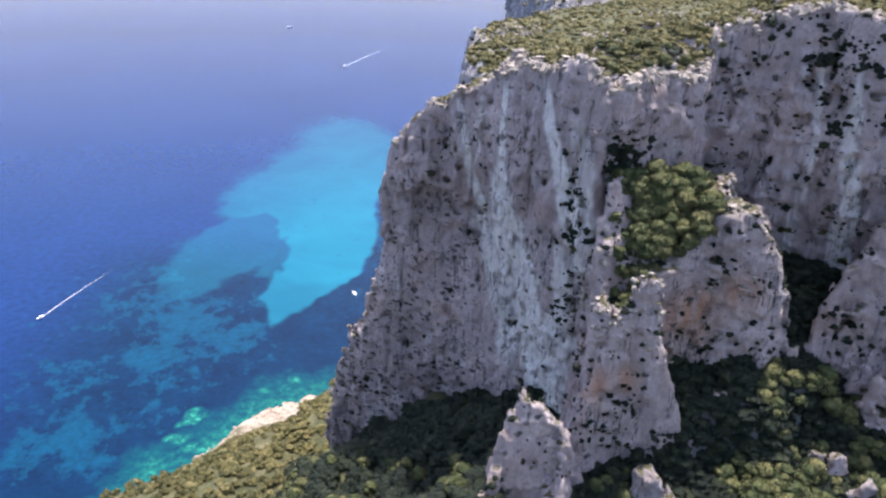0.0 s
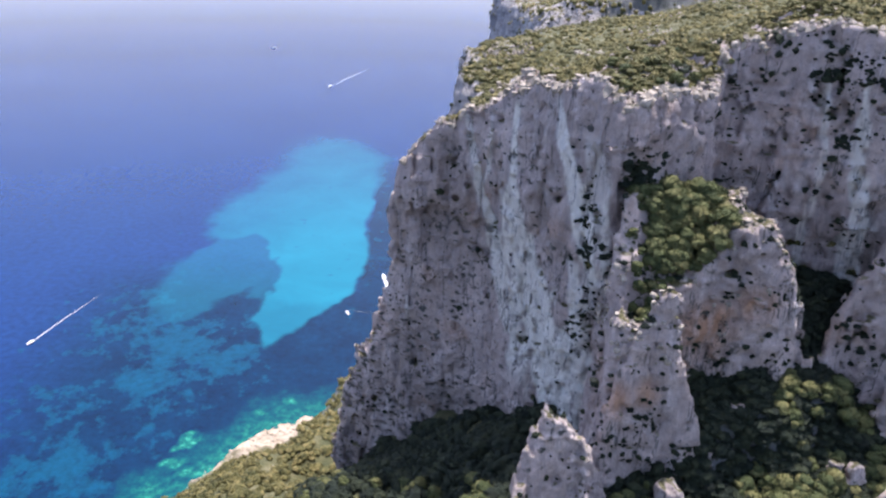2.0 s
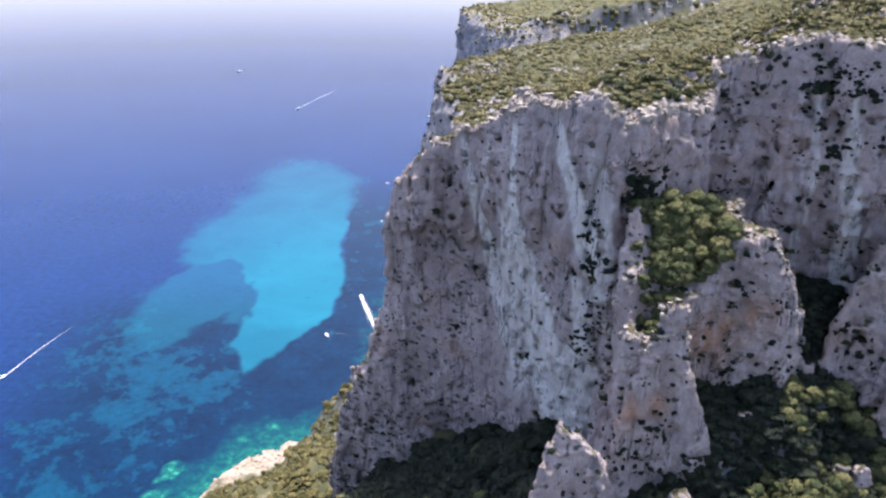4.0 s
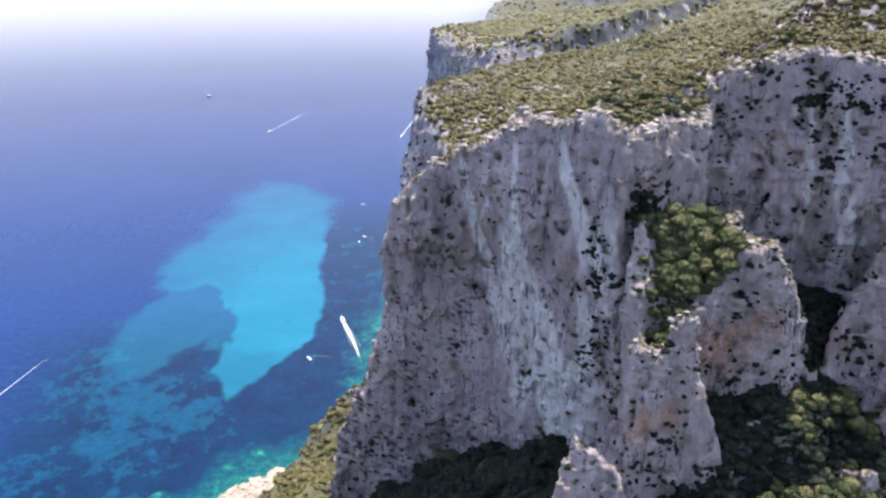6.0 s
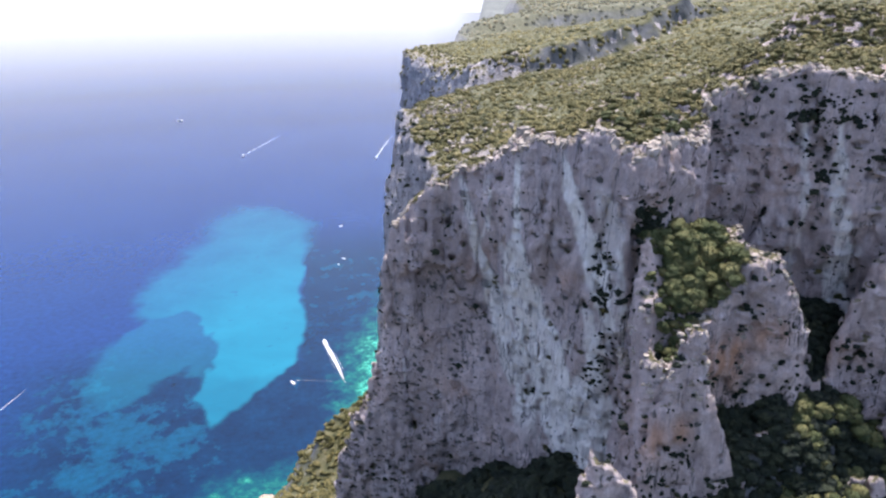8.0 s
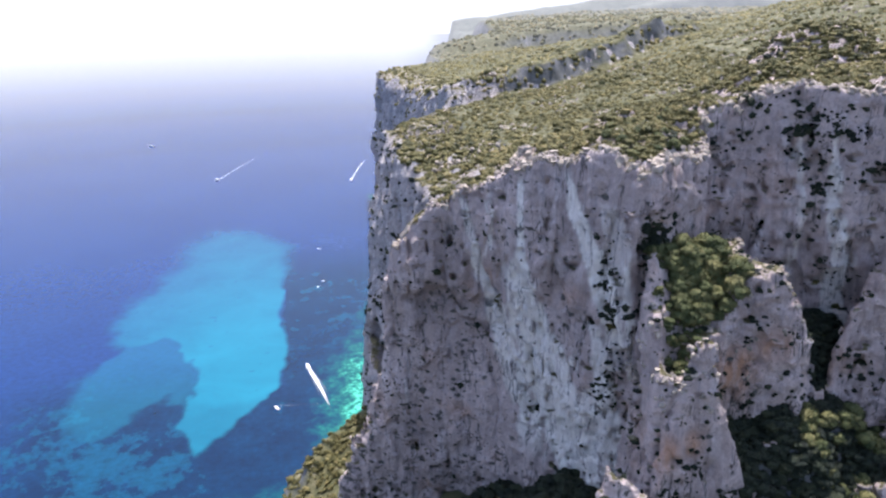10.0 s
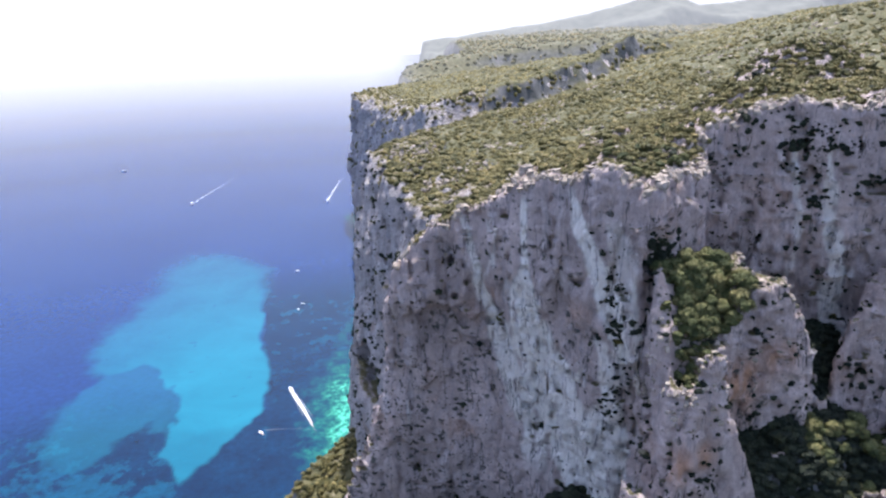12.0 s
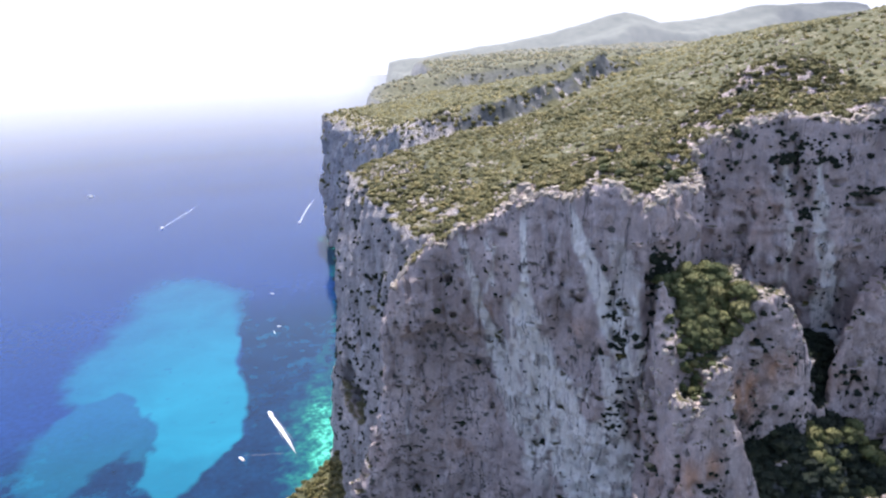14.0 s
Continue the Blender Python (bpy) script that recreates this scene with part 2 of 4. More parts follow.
    level = node(tree, "ShaderNodeMapRange", [("Value", ragged.outputs[0])], **{"From_Min": 1.25, "From_Max": 1.45})
    ground = ramp(tree, noise_node(tree, p, 0.5, 5, 0.7), (0.35, (0.07, 0.07, 0.03)), (0.55, (0.17, 0.15, 0.075)), (0.7, (0.40, 0.36, 0.29)))
    col = mix(tree, level.outputs[0], col, ground)
    tree.links.new(col, b.inputs["Base Color"])
    b.inputs["Roughness"].default_value = 0.92
    b.inputs["Specular IOR Level"].default_value = 0.2
    coarse, fine = noise_node(tree, p, 0.45, 8, 0.72), noise_node(tree, stretched(tree, 1, 1, 0.4), 0.8, 6, 0.68)
    h = node(tree, "ShaderNodeMath", [(0, coarse), (1, fine)])
    bump = node(tree, "ShaderNodeBump", [("Height", h.outputs[0])], Strength=1.0, Distance=2.2)
    tree.links.new(bump.outputs[0], b.inputs["Normal"])
    return m


def scrub(name, dark, mid, light, scale=0.25):
    m, tree, b = nodes_of(name)
    p = stretched(tree, 1, 1, 1)
    geo = tree.nodes.new("ShaderNodeNewGeometry")
    info = tree.nodes.new("ShaderNodeObjectInfo")
    part_of = node(tree, "ShaderNodeMath", [(0, geo.outputs["Random Per Island"]), (1, info.outputs["Random"])])
    part_of.operation = "ADD"
    half = node(tree, "ShaderNodeMath", [(0, part_of.outputs[0])])
    half.operation = "FRACT"
    wide = noise_node(tree, p, 0.022, 5, 0.6)
    t = mix(tree, 0.55, half.outputs[0], wide)
    t = mix(tree, 0.35, t, noise_node(tree, p, scale, 4))
    col = ramp(tree, t, (0.30, dark), (0.5, mid), (0.68, light))
    tree.links.new(col, b.inputs["Base Color"])
    b.inputs["Roughness"].default_value = 0.75
    b.inputs["Specular IOR Level"].default_value = 0.25
    bump = node(tree, "ShaderNodeBump", [("Height", noise_node(tree, p, 2.2, 4, 0.7))], Strength=1.0, Distance=0.5)
    tree.links.new(bump.outputs[0], b.inputs["Normal"])
    return m


def plain(name, colour, rough=0.6, spec=0.3, speckle=0.15, scale=2.0):
    m, tree, b = nodes_of(name)
    p = stretched(tree, 1, 1, 1)
    low, high = tuple(c * (1 - speckle) for c in colour), tuple(min(1, c * (1 + speckle)) for c in colour)
    tree.links.new(ramp(tree, noise_node(tree, p, scale, 4), (0.3, low), (0.7, high)), b.inputs["Base Color"])
    b.inputs["Roughness"].default_value = rough
    b.inputs["Specular IOR Level"].default_value = spec
    return m


def earth(name):
    """Thin stony soil with dry grass and bare limestone between the bushes."""
    m, tree, b = nodes_of(name)
    p = stretched(tree, 1, 1, 1)
    col = ramp(tree, noise_node(tree, p, 0.12, 5, 0.6), (0.34, (0.045, 0.048, 0.021)), (0.52, (0.085, 0.076, 0.034)), (0.62, (0.13, 0.112, 0.062)), (0.72, (0.44, 0.40, 0.34)))
    col = mix(tree, ramp(tree, noise_node(tree, p, 0.9, 5, 0.7), (0.35, (0, 0, 0)), (0.65, (0.55, 0.55, 0.55))), col, (0.06, 0.07, 0.025))
    bare = tree.nodes.new("ShaderNodeAttribute")
    bare.attribute_name = "bare"
    shore = ramp(tree, noise_node(tree, p, 0.35, 6, 0.7), (0.34, (0.14, 0.10, 0.07)), (0.46, (0.30, 0.235, 0.18)), (0.62, (0.43, 0.36, 0.295)))
    col = mix(tree, bare.outputs["Fac"], col, shore)
    geo = tree.nodes.new("ShaderNodeNewGeometry")
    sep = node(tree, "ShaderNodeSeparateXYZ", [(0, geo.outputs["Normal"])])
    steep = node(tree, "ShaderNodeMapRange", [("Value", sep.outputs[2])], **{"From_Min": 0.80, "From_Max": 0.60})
    # grey rock on steep ground, its colour darkened in place of the scarp's shade
    crag_shade_col = ramp(tree, noise_node(tree, p, 0.06, 6, 0.65), (0.35, (0.045, 0.05, 0.048)), (0.6, (0.13, 0.13, 0.135)))
    col = mix(tree, steep.outputs[0], col, crag_shade_col)
    tree.links.new(col, b.inputs["Base Color"])
    b.inputs["Roughness"].default_value = 0.95
    bump = node(tree, "ShaderNodeBump", [("Height", noise_node(tree, p, 0.8, 6, 0.7))], Strength=0.8, Distance=0.8)
    tree.links.new(bump.outputs[0], b.inputs["Normal"])
    return m


def sea_water(name):
    m, tree, b = nodes_of(name)
    p = stretched(tree, 1, 1, 1)

    def amount(key):
        n = tree.nodes.new("ShaderNodeAttribute")
        n.attribute_name = key
        return n.outputs["Fac"]

    deep = ramp(tree, noise_node(tree, p, 0.006, 4), (0.3, (0.004, 0.0205, 0.092)), (0.7, (0.006, 0.027, 0.110)))
    grain = node(tree, "ShaderNodeMapRange", [("Value", noise_node(tree, p, 0.16, 6, 0.62))], **{"From_Min": 0.3, "From_Max": 0.7, "To_Min": 0.72, "To_Max": 1.2})
    grass = ramp(tree, noise_node(tree, p, 0.03, 6, 0.6), (0.35, (0.0005, 0.0118, 0.041)), (0.65, (0.0008, 0.0195, 0.059)))
    col = mix(tree, amount("meadow"), deep, grass)
    patch = node(tree, "ShaderNodeMath", [(0, amount("reef")), (2, noise_node(tree, stretched(tree, 1, 0.8, 1), 0.075, 7, 0.60))])
    patch.operation = "MULTIPLY_ADD"
    patch.inputs[1].default_value = 0.34
    col = mix(tree, ramp(tree, patch.outputs[0], (0.64, (0, 0, 0)), (0.70, (0.60, 0.60, 0.60)), (0.80, (1, 1, 1))), col, (0.001, 0.041, 0.089))
    col = mix(tree, 1.0, col, grain.outputs[0], "MULTIPLY")
    sea_floor = ramp(tree, noise_node(tree, p, 0.016, 6, 0.6, 0.5), (0.3, (0.003, 0.096, 0.158)), (0.7, (0.006, 0.130, 0.200)))
    col = mix(tree, amount("sand"), col, sea_floor)
    rubble = node(tree, "ShaderNodeMapRange", [("Value", noise_node(tree, p, 0.19, 8, 0.7))], **{"From_Min": 0.36, "From_Max": 0.62, "To_Min": 0.50, "To_Max": 1.25})
    depth = node(tree, "ShaderNodeMath", [(0, amount("shoal")), (1, rubble.outputs[0])])
    depth.operation = "MULTIPLY"
    weed = ramp(tree, depth.outputs[0], (0.10, (0.0008, 0.018, 0.055)), (0.34, (0.001, 0.048, 0.070)), (0.60, (0.007, 0.100, 0.085)), (0.88, (0.040, 0.29, 0.21)), (1.0, (0.075, 0.38, 0.29)))
    col = mix(tree, ramp(tree, amount("shoal"), (0.02, (0, 0, 0)), (0.22, (1, 1, 1))), col, weed)
    tree.links.new(col, b.inputs["Base Color"])
    b.inputs["Roughness"].default_value = 0.10
    b.inputs["IOR"].default_value = 1.33
    b.inputs["Specular IOR Level"].default_value = 0.28
    waves = noise_node(tree, stretched(tree, 1, 1.6, 1), 0.35, 5, 0.6)
    bump = node(tree, "ShaderNodeBump", [("Height", waves)], Strength=0.06, Distance=0.4)
    tree.links.new(bump.outputs[0], b.inputs["Normal"])
    return m


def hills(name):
    """Hills so far off that a weak blue glow paints in the bright air."""
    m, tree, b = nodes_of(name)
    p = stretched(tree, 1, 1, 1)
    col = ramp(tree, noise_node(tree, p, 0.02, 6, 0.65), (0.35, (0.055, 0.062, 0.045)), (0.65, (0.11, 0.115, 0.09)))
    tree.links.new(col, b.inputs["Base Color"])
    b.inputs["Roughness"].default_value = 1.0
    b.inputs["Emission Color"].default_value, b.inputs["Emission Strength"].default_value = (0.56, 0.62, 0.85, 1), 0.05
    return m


def foam(name):
    """Foam that breaks up into open water."""
    m, tree, b = nodes_of(name)
    p = stretched(tree, 1, 1, 1)
    b.inputs["Base Color"].default_value, b.inputs["Roughness"].default_value = (0.85, 0.88, 0.90, 1), 0.7
    dense = tree.nodes.new("ShaderNodeAttribute")
    dense.attribute_name = "dense"
    thick = node(tree, "ShaderNodeMath", [(0, noise_node(tree, p, 0.45, 5, 0.7)), (1, dense.outputs["Fac"])])
    open_water = node(tree, "ShaderNodeMapRange", [("Value", thick.outputs[0])], **{"From_Min": 0.72, "From_Max": 1.65})
    tree.links.new(open_water.outputs[0], b.inputs["Alpha"])
    return m


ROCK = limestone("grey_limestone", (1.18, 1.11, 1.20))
# same limestone, with the blue haze before the farther cliffs put into its tint
ROCK_HAZED = limestone("hazed_limestone", (0.92, 0.95, 1.06))
SOIL = earth("stony_scrub_soil")
LEAF = scrub("holm_oak_leaves", (0.024, 0.036, 0.013), (0.072, 0.082, 0.029), (0.168, 0.150, 0.060))
BUSH = scrub("maquis_leaves", (0.032, 0.036, 0.013), (0.098, 0.089, 0.030), (0.195, 0.158, 0.064))
# dark green leaves, darkened further for the shade these woods and bushes stand in
DARK_SHADE_LEAF = scrub("dark_shade_leaves", (0.0045, 0.0085, 0.0058), (0.0105, 0.0170, 0.0095), (0.028, 0.034, 0.016))
BARK = plain("grey_bark", (0.16, 0.13, 0.10), 0.9)
GLASS = plain("dark_windscreen", (0.03, 0.04, 0.05), 0.1, 0.5)
TEAK = plain("cream_deck", (0.62, 0.58, 0.50), 0.7)
MOTOR = plain("grey_motor_cover", (0.45, 0.46, 0.48), 0.5)
HAZED_HILLS = hills("hazed_far_hills")
SEA = sea_water("clear_sea_water")
PALE_ROCK = plain("pale_weathered_rock", (0.29, 0.25, 0.215), 0.9, 0.2, 0.4, 0.9)
SHORE_ROCK = plain("pale_shore_rock", (0.36, 0.30, 0.24), 0.9, 0.2, 0.3, 0.8)
FOAM = foam("white_foam")
PAINT = plain("white_boat_paint", (0.80, 0.80, 0.80), 0.35, 0.4, 0.05)

# ---- the land: heights ----
RIM_SPOTS = [(-20, 216, 259), (-16.3, 214, 269), (-11.4, 211, 277), (-4, 208, 283), (4.6, 204, 288), (8, 195, 292.5), (20, 176, 301), (26, 165, 305),
             (33, 159, 301.5), (42, 166, 303), (53, 170, 300), (58, 176, 303), (63, 184, 311), (73, 180, 314), (81, 174, 317), (93, 170, 315), (104, 166, 321),
             (140, 152, 330), (18, 192, 299), (42, 182, 306), (56, 250, 293), (14, 250, 276), (0, 232, 272), (120, 230, 326), (60, 215, 304), (90, 200, 318)]
COAST = [(-205, 300), (-170, 328), (-158, 362), (-148, 383), (-134, 405), (-122, 423), (-108, 441), (-88, 453), (-76, 451), (-64, 456), (-50, 464), (-36, 479), (-20, 496), (-8, 524), (0, 575), (12, 640), (58, 700), (93, 790), (103, 950), (84, 1110),
         (72, 1240), (400, 1240), (400, -200), (-300, -200), (-300, 230), (-240, 280)]


def shore_x(y):
    """The land's seaward edge at plateau level, by how far ahead it is."""
    return np.interp(y, [215, 260, 300, 400, 470, 500, 530, 570, 640, 760, 950, 1100, 1180, 1225, 1262, 1300, 1500, 2100, 2190, 2230, 2300, 2700, 3250, 3400, 3450, 3600, 4600],
                     [-6, 3, 9, 12, 12, 13, 18, 42, 84, 122, 132, 112, 92, 84, 90, 160, 270, 290, 300, 330, 520, 570, 590, 612, 616, 640, 900])


def scarp_line(x, y):
    return 577 + 0.48 * (x - 20) + 9 * fbm(x / 75, y / 75, y * 0, 3, 5) + 6 * fbm(x / 17, y / 17, y * 0 + 2, 3, 15)


def plateau_height(x, y):
    inland = np.maximum(x - shore_x(y), 0)
    edge = np.interp(y, [150, 300, 490, 560, 600, 720, 900, 1050, 1150, 1250, 1400, 2200, 2800], [290, 262, 246, 240, 238, 232, 212, 196, 192, 196, 172, 118, 90])
    z = edge + np.interp(y, [900, 1350], [1, 0.3]) * (45 * (1 - np.exp(-inland * 0.0038)) + 0.030 * inland)
    z = z + np.interp(y, [330, 520, 1100, 1500], [0, 1, 1, 0]) * 72 * (1 - np.exp(-np.maximum(inland - 120, 0) / 350))
    # a low scarp that crosses the plateau
    line = scarp_line(x, y)
    z = z + (20 + 4 * fbm(x / 16, y / 16, x * 0, 2, 16)) * smooth01((y - line) / 17) * smooth01((400 - x) / 110) * smooth01((line + 260 - y) / 240)
    second = np.interp(x, [300, 318, 389, 475, 551, 717, 1100], [118, 140, 154, 165, 175, 188, 205])
    z = z + (np.minimum(z, second - 16) - z) * smooth01((y - 1650) / 300)
    z = z + (second - z) * smooth01((y - 2160 + 90 * fbm(x / 160, y / 400, x * 0, 3, 6)) / 90)
    last = np.interp(x, [640, 930, 1182, 1364, 1607, 1690, 1761, 1830, 1943, 2203, 2490, 3200], [126, 160, 187, 217, 272, 298, 306, 292, 255, 267, 320, 330])
    z = z + (np.minimum(z, 100) - z) * smooth01((y - 2700) / 300)
    z = z + (last - 45 - z) * smooth01((y - 3230 + 110 * fbm(x / 220, y / 500, x * 0, 3, 7)) / 150) + 45 * smooth01((y - 3400) / 140) - 0.3 * np.maximum(y - 3570, 0)
    return z + 4 * fbm(x / 90, y / 90, x * 0, 3, 3) + 1.2 * fbm(x / 14, y / 14, x * 0, 2, 8)


def top_height(x, y):
    near = blended_height(x, y, RIM_SPOTS)
    return near + (plateau_height(x, y) - near) * smooth01((y - 225) / 60)


SLOPE_SPOTS = [(25, 120, 222), (45, 124, 223), (63, 132, 225), (70, 143, 240), (66, 147, 245), (79, 147, 243), (80, 135, 228), (94, 145, 233), (91, 130, 228), (82, 124, 225),
               (110, 145, 248), (-10, 158, 190), (-20, 170, 183), (-38, 227, 143), (-30, 221, 150), (-16, 215, 171), (2, 208, 187), (16, 193, 199), (26, 165, 212), (-84, 353, 50), (-88, 436, 5),
               (-60, 300, 92), (-120, 340, 28), (-175, 344, 4), (-60, 180, 160), (-120, 240, 95), (-180, 300, 24), (0, 108, 218), (10, 112, 230),
               (60, 105, 222), (-60, 60, 190), (55, 160, 246), (80, 166, 255), (88, 171, 258), (-40, 330, 60), (-70, 438, 14), (-58, 433, 44), (-45, 430, 60), (-29, 448, 62), (-13, 456, 64), (58, 143, 239)]


def slope_height(x, y):
    z = blended_height(x, y, SLOPE_SPOTS, 3.4)
    inside = -plan_distance(x, y, COAST)
    z = z + 2.0 * fbm(x / 25, y / 25, x * 0, 3, 4)
    steep = smooth01((x + 80) / 16)
    flat = np.interp(x, [-150, -125, -100, -80], [3, 8, 26, 26])
    beach = np.where(inside > 0, (0.14 + 2.86 * steep) * inside + 0.9 * (1 - steep) * np.maximum(inside - flat, 0) + 0.6, 0.5 * inside + 0.6)
    rough = 1.6 * fbm(x / 9, y / 9, x * 0, 3, 14) * smooth01((inside + 8) / 10)
    return np.where(inside > 80, z, np.minimum(z, beach + rough))


# ---- the rocks ----
BACK = [(104, 162), (150, 150), (150, 300), (20, 300)]
PLANS = [(300, [(-9, 214), (-5, 209), (-1, 207), (6, 200), (12, 186), (20, 175), (26, 164), (31, 157), (37, 158), (43, 163), (54, 170), (60, 182), (71, 180), (80, 174), (90, 168)] + BACK + [(14, 262), (0, 228)]),
         (272, [(-16, 215), (-9, 210), (-1, 207), (8, 199), (14, 186), (20, 176), (26, 164), (31, 158), (37, 159), (43, 163), (54, 171), (61, 181), (71, 180), (80, 175), (90, 169)] + BACK + [(12, 262), (-5, 230)]),
         (252, [(-19, 218), (-10, 212), (0, 208), (10, 202), (18, 186), (21, 177), (27, 164), (33, 159), (39, 160), (44, 163), (55, 171), (63, 180), (72, 179), (82, 175), (91, 170)] + BACK + [(8, 262), (-9, 233)]),
         (228, [(-23.5, 221), (-12, 213), (0, 208), (12, 202), (22, 186), (25, 176), (30, 165), (35, 161), (40, 162), (45, 164), (55, 172), (64, 180), (74, 178), (84, 174), (92, 170)] + BACK + [(4, 262), (-12, 238)]),
         (200, [(-30.5, 224), (-20, 217), (0, 210), (12, 203), (23, 186), (28, 176), (32, 167), (36, 164), (42, 164), (47, 167), (56, 173), (66, 180), (76, 178), (84, 174), (92, 170)] + BACK + [(0, 268), (-16, 242)]),
         (152, [(-39, 228), (-26, 220), (0, 211), (12, 204), (24, 188), (29, 178), (33, 168), (37, 165), (43, 165), (48, 168), (56, 174), (66, 181), (76, 178), (84, 174), (92, 170)] + BACK + [(-8, 278), (-24, 250)])]


def blend_plans(x, y, z, plans):
    """Plan outlines at falling heights, drawn together."""
    d = [plan_distance(x[:, :, 0], y[:, :, 0], list(p))[:, :, None] for _, p in plans]
    levels = [h for h, _ in plans]
    out = d[0] + 0 * z
    for (ha, da), (hb, db) in zip(zip(levels, d), zip(levels[1:], d[1:])):
        t = np.clip((ha - z) / (ha - hb), 0, 1)
        out = np.where(z < ha, da + (db - da) * t, out)
    return out


def capped(side, top, k=2.5):
    blend = np.clip(0.5 + 0.5 * (side - top) / k, 0, 1)
    return top + (side - top) * blend + k * blend * (1 - blend)


def lime_amount(v):
    """Where pale lime runs down the open face: runs that start at the rim, drift aside and widen as they fall."""
    x, y, z = v[:, 0], v[:, 1], v[:, 2]
    wander = 0.9 * value_noise(z / 14, z * 0, z * 0 + 3, 77) + 0.7 * value_noise(x / 2.5, z / 7, z * 0, 78)
    ragged = 1 + 0.35 * value_noise(x / 0.9, z / 5.0, z * 0 + 9, 79)
    total = 0 * z
    for power, run in ((1.0, [(214, 28.0, 4.4), (222, 26.0, 4.8), (233, 23.6, 5.0), (243, 19.8, 5.0), (253, 17.0, 4.6), (258, 16.0, 3.8), (267, 14.5, 2.4), (276, 12.5, 0.9), (285, 12.1, 0.6), (293, 12.8, 0.5)]),
                       (1.0, [(262, 29.8, 1.0), (270, 27.7, 1.8), (276, 26.2, 1.8), (283, 23.9, 1.6), (290, 22.0, 1.0), (297, 21.1, 0.6)]),
                       (0.45, [(262, 30.5, 2.0), (272, 29.5, 2.6), (284, 28.0, 2.4), (292, 27.0, 1.5)]),
                       (0.85, [(222, 19.0, 2.6), (238, 15.1, 2.4), (249, 12.0, 2.0), (257, 9.8, 1.8), (265, 7.0, 1.4), (275, 4.0, 1.0), (284, 2.0, 0.6)]),
                       (0.75, [(274, 7.4, 0.3), (280, 7.4, 0.5), (286, 7.3, 0.4)]),
                       (0.85, [(205, 33.5, 3.6), (222, 32.8, 3.4), (237, 30.4, 2.8), (250, 28.0, 2.2), (262, 26.5, 1.0)]),
                       (0.9, [(205, 38.5, 2.6), (222, 38.2, 2.4), (240, 36.6, 1.8), (255, 34.5, 1.2), (268, 32, 0.8), (280, 30, 0.5)]),
                       (0.7, [(222, 43, 1.6), (240, 41, 1.4), (256, 38.5, 1.0), (270, 35.5, 0.6)]),
                       (0.8, [(222, 95, 1.0), (247, 93.5, 2.6), (272, 92, 2.8), (282, 88, 1.6), (304, 86, 0.6)]),
                       (0.6, [(222, 84, 0.8), (263, 83, 1.0), (304, 80, 0.5)]),
                       (0.6, [(222, -13.0, 0.3), (237, -15.4, 0.6), (249, -16.8, 0.7), (256, -17.0, 0.3)])):
        levels, line, width = zip(*run)
        off = np.abs(x - np.interp(z, levels, line) - 0.6 * wander) / (np.interp(z, levels, width) * ragged)
        total = np.maximum(total, power * smooth01((1.25 - off) / 0.4) * smooth01((levels[-1] + 3 - z) / 4) * smooth01((z - levels[0] + 12) / 12))
    return total * smooth01((z - 188) / 30) * (y < 214)


def main_cliff():
    lo, h = (-60, 146, 134), 0.62
    x, y, z = voxels(lo, (128, 284, 334), h)
    side = blend_plans(x, y, z, PLANS)
    # the arched hollow high on the face
    across = (x + 4) / 10
    lip = 259 - 5 * across ** 2
    side = side + 4.6 * np.exp(-across ** 4) * smooth01((lip - z) / 2.5) * np.exp(-np.maximum(lip - z, 0) / 13) * (y < 225)
    px, py = x[:, :, :1], y[:, :, :1]
    broken = 0.9 * value_noise(px / 2.4, py / 2.4, px * 0, 27) + 0.6 * value_noise(px / 1.1, py / 1.1, px * 0, 28)
    top = z - top_height(px, py) - broken
    f = capped(side, top)
    calm = 0.38 + 0.62 * smooth01((-top - 1) / 9)             # the rim is worn smoother than the face
    f = f + calm * (rock_relief(x, y, z, f, 0.95, 1, 7.0) - f)
    v, q = surface_net(f, lo, h)
    v, q = keep_largest(*keep_above(v, q, slope_height, 14))
    me = quick_mesh("cliff", v, q)
    me.attributes.new("lime", "FLOAT", "POINT").data.foreach_set("value", lime_amount(v).astype(np.float32))
    pitted = smooth01((264 - v[:, 2]) / 26) * smooth01((20 - v[:, 0]) / 12)
    me.attributes.new("pitted", "FLOAT", "POINT").data.foreach_set("value", pitted.astype(np.float32))
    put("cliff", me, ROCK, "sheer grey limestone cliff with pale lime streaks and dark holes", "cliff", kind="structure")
    return v, q


def crag(name, field, lo, hi, seed, label, h=0.5, strength=0.8, deep=10):
    x, y, z = voxels(lo, hi, h)
    f = rock_relief(x, y, z, field(x, y, z), strength, seed)
    v, q = surface_net(f, lo, h)
    v, q = keep_largest(*keep_above(v, q, slope_height, deep))
    me = quick_mesh(name, v, q)
    rust = np.zeros(len(v))
    for cx, cy, cz, r in ((31, 134, 246, 5.5), (53, 148, 256, 8), (63, 147, 262, 5), (38, 137, 247, 4)):
        far = np.sqrt((v[:, 0] - cx) ** 2 + (v[:, 1] - cy) ** 2 + (v[:, 2] - cz) ** 2) / r
        rust = np.maximum(rust, smooth01(1.3 - far))
    me.attributes.new("rust", "FLOAT", "POINT").data.foreach_set("value", rust.astype(np.float32))
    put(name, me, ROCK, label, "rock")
    return v, q


